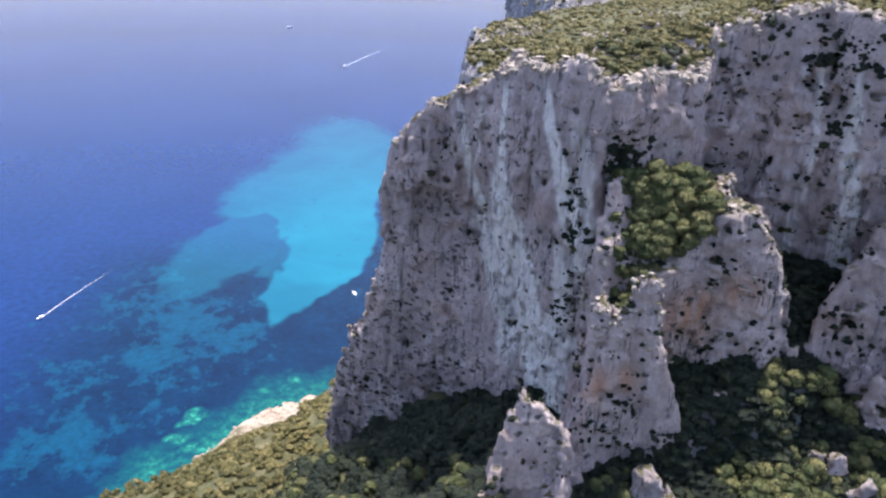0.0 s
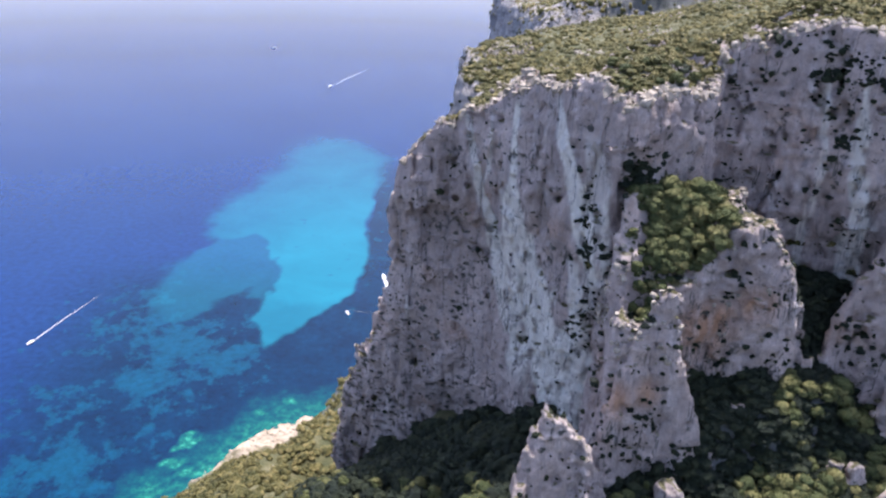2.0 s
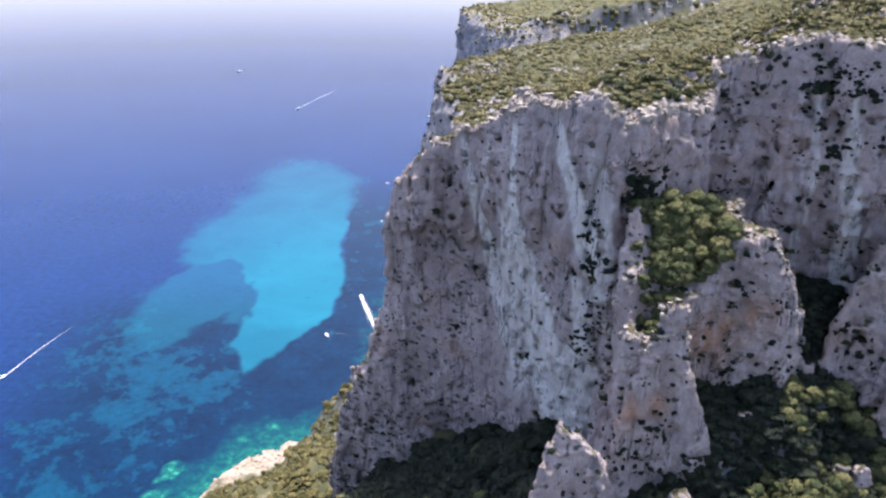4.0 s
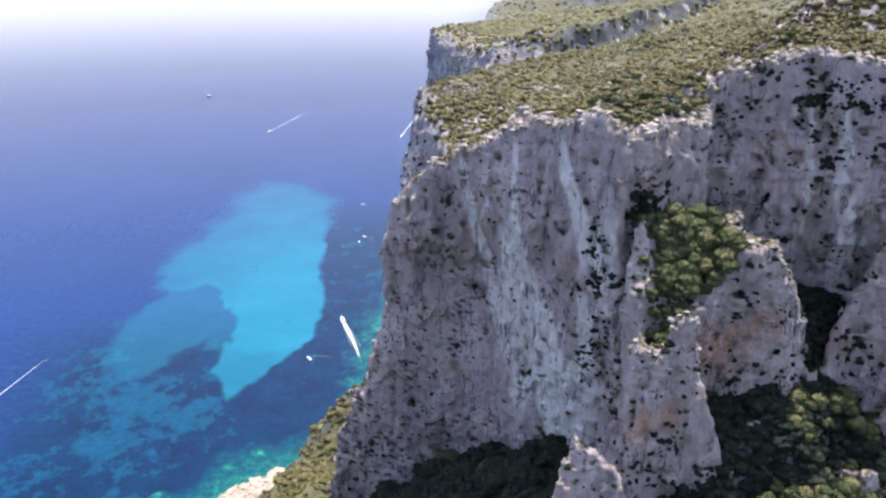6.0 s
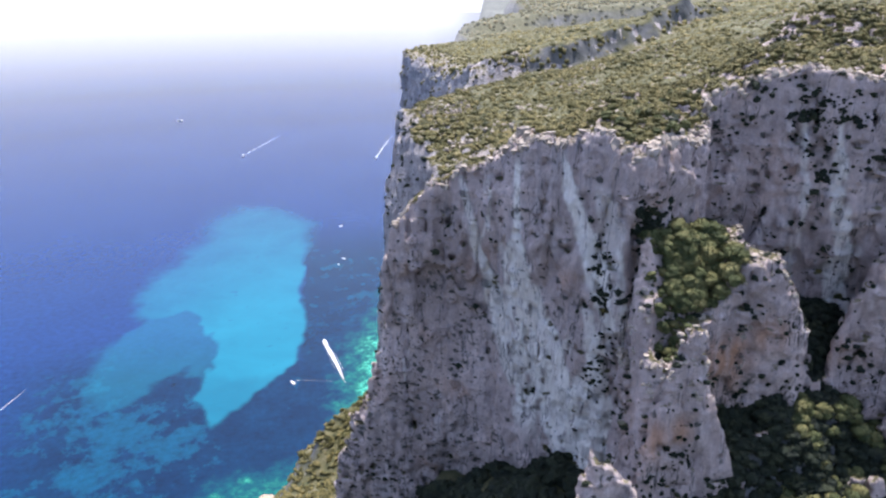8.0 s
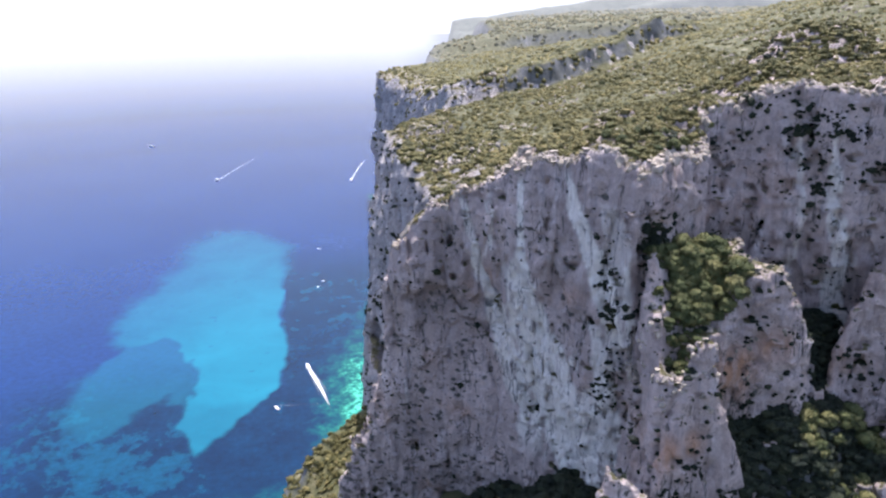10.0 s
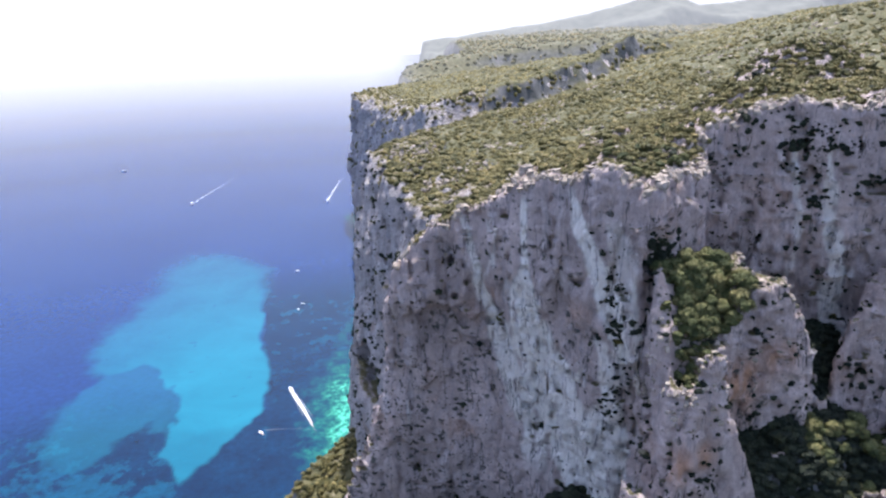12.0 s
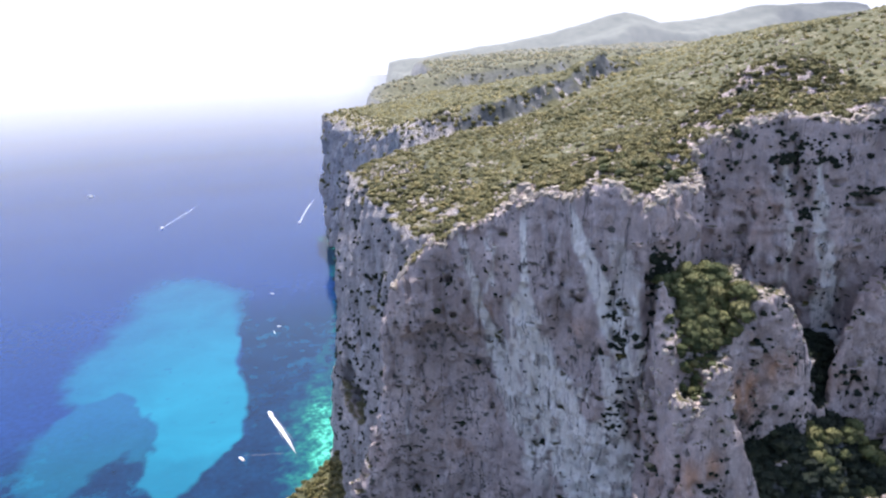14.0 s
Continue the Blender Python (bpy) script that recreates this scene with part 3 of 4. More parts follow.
def crest_rock(name, crest, spread, seed, label, room=22, low=205, strength=0.8, h=0.5, hollows=()):
    xs, ys, zs = [c[0] for c in crest], [c[1] for c in crest], [c[2] for c in crest]
    def field(x, y, z):
        f = ridge_field(x, y, z, crest, spread)
        for cx, cy, cz, r in hollows:
            f = np.maximum(f, r - np.sqrt((x - cx) ** 2 + (y - cy) ** 2 + ((z - cz) * 0.8) ** 2))
        return f

    return crag(name, field, (min(xs) - room, min(ys) - room, low), (max(xs) + room, max(ys) + room, max(zs) + 5), seed, label, h, strength)


BLOCK_SPOTS = [(31, 153, 285), (33, 147, 272), (36, 143, 259), (41, 142, 256), (46, 147, 266), (45, 151, 272), (52, 163, 282), (44, 160, 281), (58, 153, 281),
               (61, 148, 280.5), (56, 148.5, 279), (51, 147, 271), (66, 156, 277), (35, 160, 284), (62, 170, 280), (29, 142, 262)]
BLOCK = [(282, [(32, 150), (32.5, 145), (35, 143), (40, 144), (45, 147.5), (51, 148), (57, 148.5), (61, 147), (63, 149), (66, 157), (63, 172), (46, 174), (41, 165)]),
         (266, [(31.8, 149), (32, 143), (34, 140.5), (40, 143), (45, 147), (52, 148.2), (58, 147.8), (65, 147), (69.5, 149.5), (70, 157), (64, 173), (46, 175), (40, 165)]),
         (246, [(31.5, 148), (31.5, 140), (34, 138), (40, 142), (46, 146.5), (54, 148.5), (60, 147.5), (70, 147.5), (76, 151), (75, 158), (66, 174), (46, 176), (40, 166)]),
         (225, [(28, 144), (27, 136), (34, 134), (44, 138), (50, 145), (58, 147), (64, 146), (74, 147), (80, 152), (78, 162), (68, 176), (46, 178), (38, 168)])]


def block_field(x, y, z):
    return capped(blend_plans(x, y, z, BLOCK), z - blended_height(x[:, :, :1], y[:, :, :1], BLOCK_SPOTS, 4), 1.5)


CLIFF = main_cliff()
BLOCK_MESH = crag("rock_block", block_field, (12, 118, 210), (92, 182, 292), 43, "broad limestone block with a wooded sloping top")
SPUR_MESH = crest_rock("rock_spur", [(33.4, 154, 281.5, 0.9), (32.7, 149.2, 282.3, 0.9), (34.6, 147, 279, 1.2), (37, 145, 274, 1.2), (38, 143.5, 267, 1.2)], 0.05, 41, "narrow pale limestone spur below the cliff")
SPIRE_MESH = crest_rock("rock_spire", [(31, 135, 244, 1), (34.5, 137, 252.5, 1.0), (37.6, 138.4, 261.5, 1.0), (39.7, 138.8, 268.6, 0.9), (41.4, 138.4, 269.4, 0.8), (42.8, 138, 262, 0.8), (45, 137, 253, 0.8), (48, 136.3, 246, 0.8), (53, 135.5, 233, 1)], 0.12, 42, "slender grey limestone spire with an orange hollow", low=212, strength=0.65, hollows=((37.5, 133, 244, 4.2), (42, 133.5, 240.5, 3.6), (33, 132.5, 245, 3.0)))
PINNACLE_MESH = crest_rock("rock_pinnacle", [(83, 154, 252, 1.2), (88, 156.5, 264, 1.5), (95, 157.5, 272, 2), (106, 157, 285, 3), (122, 154, 292, 4)], 0.16, 44, "pale pointed limestone rock beside a wooded gully", low=222)
CRAG_MESH = crest_rock("boulder_crag", [(23.6, 129, 240.5, 1.2), (21.5, 128.6, 243.4, 1.0), (18.3, 128.3, 246.0, 0.8), (16.4, 127.2, 243.2, 0.9), (14.2, 125.5, 239.8, 1.1), (12.2, 122, 235.8, 1.3), (10, 116, 231, 1.6), (8, 109, 228, 1.8)], 0.33, 45, "jagged grey limestone crag among trees", low=208, h=0.45, strength=0.95)
crest_rock("boulder_crag", [(22.5, 128, 243.5, 1.2), (25.1, 129, 239, 1.6), (29, 131, 232, 1.6)], 0.28, 49, "jagged grey limestone crag among trees", low=208, room=14)
for n, (x, y, z, w) in enumerate([(59.5, 142, 243, 0.2), (96, 144, 246, 2.0), (84, 133, 232, 1.4), (45, 126.5, 230, 1.5), (89, 127, 231, 1.6)]):
    crest_rock("boulder", [(x - 1.6, y + 0.8, z - 1.6, w * 0.8), (x, y, z, w), (x + 1.8, y - 1.2, z - 1.2, w * 0.9), (x + 3.0, y - 0.6, z - 3.4, w)], 0.22, 60 + n,
               "pale limestone boulder standing out among the trees", room=9, low=z - 14, strength=0.7, h=0.45)

# ---- ground sheets ----
def slope():
    xs, ys = np.concatenate([np.arange(-320, -260, 6.0), np.arange(-260, 150, 2.0)]), np.concatenate([np.arange(-215, 20, 6.0), np.arange(20, 620, 2.0)])
    me = grid_mesh("slope", xs, ys, slope_height)
    x, y = np.meshgrid(xs, ys, indexing="ij")
    inside = -plan_distance(x, y, COAST) + 3 * fbm(x / 12, y / 12, x * 0, 3, 33)
    width = np.interp(x, [-185, -165, -150, -135, -125, -112, -97, -86, -80, -75], [0, 3, 2, 5, 7, 15, 27, 25, 12, -3])
    bare = smooth01((width - inside) / 5) * smooth01(0.9 + 0.7 * fbm(x / 10, y / 10, x * 0, 3, 39))
    me.attributes.new("bare", "FLOAT", "POINT").data.foreach_set("value", bare.astype(np.float32).ravel())
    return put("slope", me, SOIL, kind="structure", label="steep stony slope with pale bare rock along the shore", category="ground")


slope()

SIDE = [(245, [(6, 268), (8, 330), (9, 400), (11, 480), (14, 512), (40, 570), (84, 640), (122, 760), (132, 950), (112, 1100), (92, 1180), (83, 1225), (90, 1262), (170, 1300), (420, 1330), (420, 262)]),
        (205, [(2, 268), (2, 330), (2, 400), (3, 455), (5, 490), (11, 525), (36, 580), (80, 650), (117, 765), (127, 950), (107, 1100), (88, 1185), (79, 1228), (86, 1266), (165, 1305), (420, 1335), (420, 262)]),
        (100, [(-7, 275), (-8, 330), (-9, 400), (-7, 460), (-2, 515), (14, 560), (34, 610), (72, 670), (108, 775), (118, 950), (98, 1105), (82, 1195), (75, 1234), (82, 1272), (160, 1310), (420, 1340), (420, 262)]),
        (0, [(-14, 290), (-14, 400), (-12, 480), (-8, 535), (0, 580), (20, 640), (60, 700), (95, 790), (105, 950), (86, 1110), (76, 1205), (71, 1240), (78, 1276), (155, 1315), (420, 1345), (420, 262)])]


def sea_cliffs():
    """The run of sea cliffs behind the big wall."""
    out = []
    for name, y0, y1, h, label in (("sea_cliff", 262, 640, 2.2, "weathered grey sea cliff with bushes on its ledges"), ("far_sea_cliff", 630, 1350, 4.0, "distant grey sea cliff tinted blue for haze")):
        lo = (-70, y0, -6)
        x, y, z = voxels(lo, (230 if h < 3 else 330, y1, 300 if h < 3 else 290), h)
        side = blend_plans(x, y, z, SIDE)
        if h < 3:
            # a sea cave at the foot of the near end
            side = np.maximum(side, -(np.sqrt((x / 25) ** 2 + ((y - 426) / 34) ** 2 + ((z - 138) / 14) ** 2) - 1) * 12)
        f = capped(side, z - plateau_height(x[:, :, :1], y[:, :, :1]), 5 if h < 3 else 14)
        rocky = np.clip((shore_x(y[:1, :, :1]) + 45 - x[:, :, :1]) / 30, 0.1, 1) + 0 * z
        f = f + rocky * (rock_relief(x / 1.7, y / 1.7, z / 1.7, f, 1.35 if h < 3 else 2.4, 91, 14) - f)
        v, q = surface_net(f, lo, h)
        low = v[q].mean(1)[:, 2] > -4
        v, q = keep_largest(v, q[low])
        me = quick_mesh(name, v, q)
        put(name, me, ROCK_HAZED, label, "cliff", kind="structure")
        out.append((v, q))
    return out


SEA_CLIFFS = sea_cliffs()


def far_land(x, y):
    edge = shore_x(y)
    out = plateau_height(x, y)
    gone = np.clip((edge + 6 - x) / 30, 0, 1)
    return np.where(y < 1340, np.where(x < edge + 42, -40, out + 1.0), out * (1 - gone) - 12 * gone)


put("plateau", grid_mesh("plateau", np.concatenate([np.arange(18, 480, 3.0), np.arange(480, 900, 10.0), np.arange(900, 3900, 24.0)]),
                         np.concatenate([np.arange(262, 540, 6.0), np.arange(540, 820, 1.6), np.arange(820, 960, 5.0), np.arange(960, 1400, 8.0), np.arange(1400, 2960, 12.0)]), far_land), SOIL,
    kind="structure", label="scrub-covered limestone plateau falling away along the coast", category="ground")

put("backdrop", grid_mesh("backdrop", np.arange(380, 4000, 20.0), np.arange(2940, 4420, 14.0), far_land), HAZED_HILLS, kind="structure", label="far coastal hills with a blue haze glow in their colour", category="hills")

# ---- the sea ----
SAND = [(-65, 1017), (-71, 902), (-73, 785), (-67, 729), (-67, 679), (-72, 641), (-81, 616), (-94, 597), (-110, 569), (-127, 536), (-135, 531), (-142, 546), (-151, 578), (-157, 615),
        (-148, 639), (-150, 677), (-159, 722), (-177, 747), (-205, 752), (-230, 762), (-238, 830), (-225, 880), (-210, 905), (-204, 960), (-195, 1040), (-160, 1100), (-120, 1090)]
HUMP = [(-210, 756), (-177, 752), (-156, 725), (-146, 665), (-146, 639), (-157, 612), (-172, 622), (-189, 616), (-200, 590), (-225, 583), (-246, 614), (-244, 674), (-240, 720), (-222, 745)]
MEADOW = [(-170, 641), (-159, 615), (-150, 578), (-141, 540), (-153, 534), (-172, 539), (-181, 560), (-200, 572), (-201, 596), (-190, 618), (-184, 637)]
# swarms of pale reef in the seagrass: place, reach, strength
SWARMS = [(-195, 537, 22, 1.0), (-152, 530, 14, 1.0), (-219, 482, 20, 0.8), (-268, 560, 28, 0.7), (-250, 622, 30, 0.7), (-165, 508, 16, 0.8), (-201, 500, 20, 0.8), (-241, 452, 20, 0.7), (-226, 400, 24, 0.8),
          (-200, 374, 18, 0.8), (-190, 432, 18, 0.6), (-250, 380, 24, 0.7), (-188, 467, 18, 0.7), (-275, 470, 26, 0.5), (-213, 560, 22, 0.9), (-300, 520, 30, 0.4)]


def sea():
    xs = np.concatenate([np.arange(-4700, -420, 160.0), np.arange(-420, 140, 2.0), np.arange(140, 4700, 160.0)])
    ys = np.concatenate([np.arange(-4700, 240, 190.0), np.arange(240, 1260, 2.0), np.arange(1260, 4700, 140.0)])
    me = grid_mesh("sea", xs, ys, lambda x, y: 0 * x)
    x, y = np.meshgrid(xs, ys, indexing="ij")
    # the west side of the sand frays out into the seagrass, its east side is a firm edge
    wild = smooth01((-100 - x) / 60)
    dx, dy = fbm(x / 30, y / 42, x * 0, 4, 61, 0.55), fbm(x / 30, y / 42, x * 0, 4, 71, 0.55)
    wx, wy = x + (3.0 + 6 * wild) * dx + 3.0 * value_noise(x / 8, y / 13, x * 0, 73), y + (5 + 10 * wild) * dy
    firm = np.interp(x + np.maximum(y - 640, 0) * 0.05, [-230, -160, -90], [30, 10, 5.0]) + np.maximum(y - 860, 0) * 0.24
    sand = smooth01(-plan_distance(wx, wy, SAND) / firm + 0.5) * (0.50 + 0.50 * smooth01((1080 - y) / 420)) * (0.60 + 0.40 * smooth01((x + 235) / 110)) * (0.74 + 0.26 * smooth01((wy - 600) / 26))
    hump = 0.35 * smooth01(-plan_distance(wx, wy, HUMP) / 14 + 0.5)
    sand = np.maximum(sand, hump) * (1 - 0.93 * smooth01(-plan_distance(wx, wy, MEADOW) / 7 + 0.5))
    # sparse dark tufts on the sand
    tufts_at = value_noise(x / 7, y / 5, x * 0, 83) * smooth01((-plan_distance(x, y, SAND) - 3) / 4)
    sand = sand * (1 - 0.55 * smooth01((tufts_at - 0.86) / 0.10))
    # pale rock showing through the seagrass, in swarms
    swarm = sum(p * np.exp(-((x - a) ** 2 + (y - b) ** 2) / r ** 2) for a, b, r, p in SWARMS)
    bits = fbm(x / 40, y / 45, x * 0, 3, 89, 0.6)
    open_reef = smooth01((x + 360) / 130) * smooth01((720 - y) / 110) * smooth01((y - 280) / 60)
    belt = smooth01((wx + 74) / 8) * smooth01((1050 - wy) / 200) * smooth01((wy - 520) / 60)
    along = smooth01((wx + 148 - 0.55 * (wy - 440)) / 22)
    reef = np.clip(0.75 * np.minimum(swarm, 1.1) + 0.18 + 0.25 * bits - 0.5 * along * (1 - belt) + 0.30 * belt * smooth01((x + 60 - 0.06 * (y - 640)) / 60), 0, 1)
    c = plan_distance(wx, wy, COAST)
    reach = np.interp(y, [300, 380, 450, 540, 640, 760, 880, 960, 1200], [46, 46, 44, 50, 60, 90, 95, 60, 20])
    near = np.clip(1 - c / reach, 0, 1)
    shoal = np.interp(y, [300, 450, 520, 580, 720, 900], [0.62, 0.60, 0.70, 1.1, 1.0, 0.62]) * near
    for ax, ay, r in ((-163, 423, 7), (-165, 403, 7.5), (-154, 402, 6), (-120, 452, 5), (-101, 470, 5)):
        shoal = np.maximum(shoal, 0.66 * smooth01(1.4 - np.hypot(wx - ax, wy - ay) / r))
    spots = 0.5 + 0.55 * fbm(x / 9, y / 11, x * 0, 4, 93, 0.6)
    shoal = np.clip(shoal * 0.95 + (spots - 0.5) * np.interp(y, [500, 560], [0.12, 0.40]) * smooth01(near / 0.25), 0, 1.3)
    for key, v in (("sand", sand), ("reef", reef * np.maximum(open_reef, 0.9 * belt)), ("meadow", np.maximum(open_reef, belt)), ("shoal", np.where(near > 0.2, shoal, np.maximum(shoal * smooth01(near / 0.2), shoal * (shoal > 0.45) * smooth01((c + 90) / 40))))):
        me.attributes.new(key, "FLOAT", "POINT").data.foreach_set("value", v.astype(np.float32).ravel())
    return put("sea", me, SEA, "calm clear blue sea over pale sand and dark seagrass", "sea", kind="structure")


sea()


def haze():
    """The bright hazy air along the horizon, a plain glowing band far behind all else."""
    m, tree, b = nodes_of("horizon_haze")
    geo = tree.nodes.new("ShaderNodeNewGeometry")
    sep = node(tree, "ShaderNodeSeparateXYZ", [(0, geo.outputs["Position"])])
    high = node(tree, "ShaderNodeMapRange", [("Value", sep.outputs[2])], **{"From_Min": 0.0, "From_Max": 1500.0})
    glow = node(tree, "ShaderNodeEmission", Strength=HAZE)
    tree.links.new(ramp(tree, high.outputs[0], (0.0, (0.89, 0.92, 1.0)), (0.5, (0.78, 0.80, 0.95)), (1.0, (0.5, 0.6, 0.85))), glow.inputs[0])
    clear = tree.nodes.new("ShaderNodeBsdfTransparent")
    fade = tree.nodes.new("ShaderNodeMixShader")
    tree.links.new(ramp(tree, high.outputs[0], (0.22, (0, 0, 0)), (1.0, (1, 1, 1))), fade.inputs[0])
    tree.links.new(glow.outputs[0], fade.inputs[1])
    tree.links.new(clear.outputs[0], fade.inputs[2])
    tree.links.new(fade.outputs[0], tree.nodes["Material Output"].inputs[0])
    a = np.linspace(0, 2 * np.pi, 97)
    zs = np.linspace(-20, 1500, 12)
    v = np.array([(4620 * math.sin(t), 4620 * math.cos(t), z) for z in zs for t in a])
    i = np.arange(len(v)).reshape(12, 97)
    q = np.stack([i[:-1, :-1], i[:-1, 1:], i[1:, 1:], i[1:, :-1]], -1).reshape(-1, 4)
    put("backdrop", quick_mesh("backdrop", v, q), m, "bright hazy air over the horizon", "sky", kind="structure")

    # thinner, see-through glowing sheets paint haze over the farthest water and far land
    m, tree, b = nodes_of("haze_sheet_glow")
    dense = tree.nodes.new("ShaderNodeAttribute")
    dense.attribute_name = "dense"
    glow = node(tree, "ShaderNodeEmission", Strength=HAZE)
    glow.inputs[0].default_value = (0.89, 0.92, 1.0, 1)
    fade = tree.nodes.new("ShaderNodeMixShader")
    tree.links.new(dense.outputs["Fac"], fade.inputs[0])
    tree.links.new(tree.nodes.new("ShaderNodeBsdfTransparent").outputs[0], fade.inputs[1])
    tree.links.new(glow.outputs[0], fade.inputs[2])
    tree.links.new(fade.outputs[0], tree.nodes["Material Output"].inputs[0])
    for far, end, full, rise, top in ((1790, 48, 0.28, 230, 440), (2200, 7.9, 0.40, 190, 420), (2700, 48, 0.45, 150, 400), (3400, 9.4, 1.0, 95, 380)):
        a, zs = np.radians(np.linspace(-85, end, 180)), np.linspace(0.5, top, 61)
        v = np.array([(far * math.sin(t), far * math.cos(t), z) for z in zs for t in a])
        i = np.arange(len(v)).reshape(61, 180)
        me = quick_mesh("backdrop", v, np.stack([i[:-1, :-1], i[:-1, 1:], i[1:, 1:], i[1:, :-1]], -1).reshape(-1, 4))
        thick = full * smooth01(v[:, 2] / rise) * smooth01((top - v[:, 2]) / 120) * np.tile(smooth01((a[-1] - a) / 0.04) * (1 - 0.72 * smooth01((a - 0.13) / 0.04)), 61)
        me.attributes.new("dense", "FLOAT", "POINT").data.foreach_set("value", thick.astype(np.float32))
        put("backdrop", me, m, "see-through glowing sheet painting haze over far water and land", "haze", kind="structure")


haze()

# ---- plants ----
rng = np.random.default_rng(7)


def ball(subdivisions):
    bm = bmesh.new()
    bmesh.ops.create_icosphere(bm, subdivisions=subdivisions, radius=1)
    v = np.array([p.co for p in bm.verts])
    f = np.array([[p.index for p in face.verts] for face in bm.faces])
    bm.free()
    return v, f


BALLS = {n: ball(n) for n in (1, 2, 3)}


def lump(detail, seed, rough=0.28):
    """A lumpy round mass of leaves."""
    v, f = BALLS[detail]
    return v * (1 + rough * fbm(v[:, 0] * 1.7 + seed * 5.1, v[:, 1] * 1.7, v[:, 2] * 1.7, 3, seed))[:, None], f


def tufts(places, normals, size, gen):
    """Small ragged leaf sprays, one three-cornered blade pair at each place."""
    n = len(places)
    a = np.cross(normals, gen.normal(size=(n, 3)))
    a /= np.linalg.norm(a, axis=1)[:, None] + 1e-9
    b = normals + 0.8 * gen.normal(size=(n, 3))
    b /= np.linalg.norm(b, axis=1)[:, None] + 1e-9
    s = size * gen.uniform(0.6, 1.4, (n, 1))
    v = np.stack([places - a * s * 0.6, places + a * s * 0.6, places + b * s], 1).reshape(-1, 3)
    return v, np.arange(3 * n).reshape(-1, 3)


def joined(parts):
    vs, fs, base = [], [], 0
    for v, f in parts:
        vs.append(v)
        fs.append(f + base)
        base += len(v)
    return np.concatenate(vs), np.concatenate(fs)


def bush_shape(seed, detail=1, sprays=26):
    gen = np.random.default_rng(seed)
    parts = []
    for k in range({1: 1, 2: 4, 3: 3}[detail]):
        v, f = lump(2 if detail == 2 else 1, seed * 7 + k, 0.35)
        off = gen.uniform(-0.45, 0.45, 3) * (0 if k == 0 and detail == 1 else 1) * (1, 1, 0.5)
        parts.append((v * (1 if detail == 1 else gen.uniform(0.5, 0.75)) + off, f))
    v, f = joined(parts)
    if sprays:
        pick = gen.integers(0, len(v), sprays)
        n = v[pick] / (np.linalg.norm(v[pick], axis=1)[:, None] + 1e-9)
        parts.append(tufts(v[pick] * 0.97, n, 0.34, gen))
        v, f = joined(parts)
    return v * (1, 1, 0.75) + (0, 0, 0.35), f


def spread_out(shapes, places, radii, gen):
    """One mesh of many bushes: each a turned and scaled copy of one of the shapes."""
    out = []
    which = gen.integers(0, len(shapes), len(places))
    for k, (v, f) in enumerate(shapes):
        p, r = places[which == k], radii[which == k]
        n = len(p)
        if not n:
            continue
        t = gen.uniform(0, 2 * np.pi, n)
        sx, sy, sz = (gen.uniform(0.75, 1.25, n) * r for _ in range(3))
        x = v[None, :, 0] * sx[:, None]
        y = v[None, :, 1] * sy[:, None]
        c, s = np.cos(t)[:, None], np.sin(t)[:, None]
        w = np.stack([c * x - s * y + p[:, :1], s * x + c * y + p[:, 1:2], v[None, :, 2] * sz[:, None] + p[:, 2:3]], -1).reshape(-1, 3)
        out.append((w, (f[None] + (np.arange(n) * len(v))[:, None, None]).reshape(-1, 3)))
    return joined(out)


def on_faces(mesh, weight, count, gen):
    """Random places on a quad mesh, by a weight for the middles and normals of its faces."""
    v, q = mesh
    a, b, c, d = (v[q[:, k]] for k in range(4))
    n = np.cross(c - a, d - b)
    area = np.linalg.norm(n, axis=1)
    n = n / (area[:, None] + 1e-9)
    mid = (a + b + c + d) / 4
    w = np.clip(weight(mid, n), 0, None) * area
    pick = gen.choice(len(q), count, p=w / w.sum())
    s, t = gen.uniform(size=(2, count, 1))
    return (a[pick] * (1 - s) + b[pick] * s) * (1 - t) + (d[pick] * (1 - s) + c[pick] * s) * t, n[pick]


BUSHES = [bush_shape(n) for n in range(8)]
CLUMPS = [bush_shape(20 + n, 2, 50) for n in range(6)]
BLOBS = [lump(1, 60 + n, 0.4) for n in range(6)]
CHIPS = [(lump(1, 80 + n, 0.75)[0] * (1, 1, 1.1), BALLS[1][1]) for n in range(8)]
SHRUBS = [bush_shape(40 + n, 3, 44) for n in range(8)]


def stuff(name, shapes, places, radii, label, material=None):
    v, f = spread_out(shapes, places, radii, rng)
    put(name, quick_mesh(name, v, f, smooth=shapes is BLOBS), material or BUSH, label, "bushes", kind="stuff")


def patchy(m, size, seed, low, high):
    return smooth01((fbm(m[:, 0] / size, m[:, 1] / size, m[:, 2] / size, 3, seed) - low) / (high - low))


# bushes on the ledges of the big cliff
p, n = on_faces(CLIFF, lambda m, n: (np.abs(n[:, 2]) < 0.75) * (0.04 + patchy(m, 9, 301, 0.25, 0.7)) * (0.5 + 0.6 * smooth01((m[:, 0] - 30) / 15)) * (1 - 0.7 * (m[:, 0] > 8) * (m[:, 0] < 25)) * (1 + 3.0 * (m[:, 0] > 25) * (m[:, 0] < 42) * (m[:, 1] < 172) * (m[:, 2] < 288)) * (1 + 2 * np.clip(n[:, 2], 0, 1)), 2500, rng)
stuff("cliff_bushes", BUSHES, p - n * 0.25, rng.uniform(0.25, 0.75, len(p)) ** 1.0 * rng.choice([0.8, 1.0, 1.7], len(p), p=[0.5, 0.35, 0.15]), "small dark bushes clinging to the cliff's ledges", DARK_SHADE_LEAF)
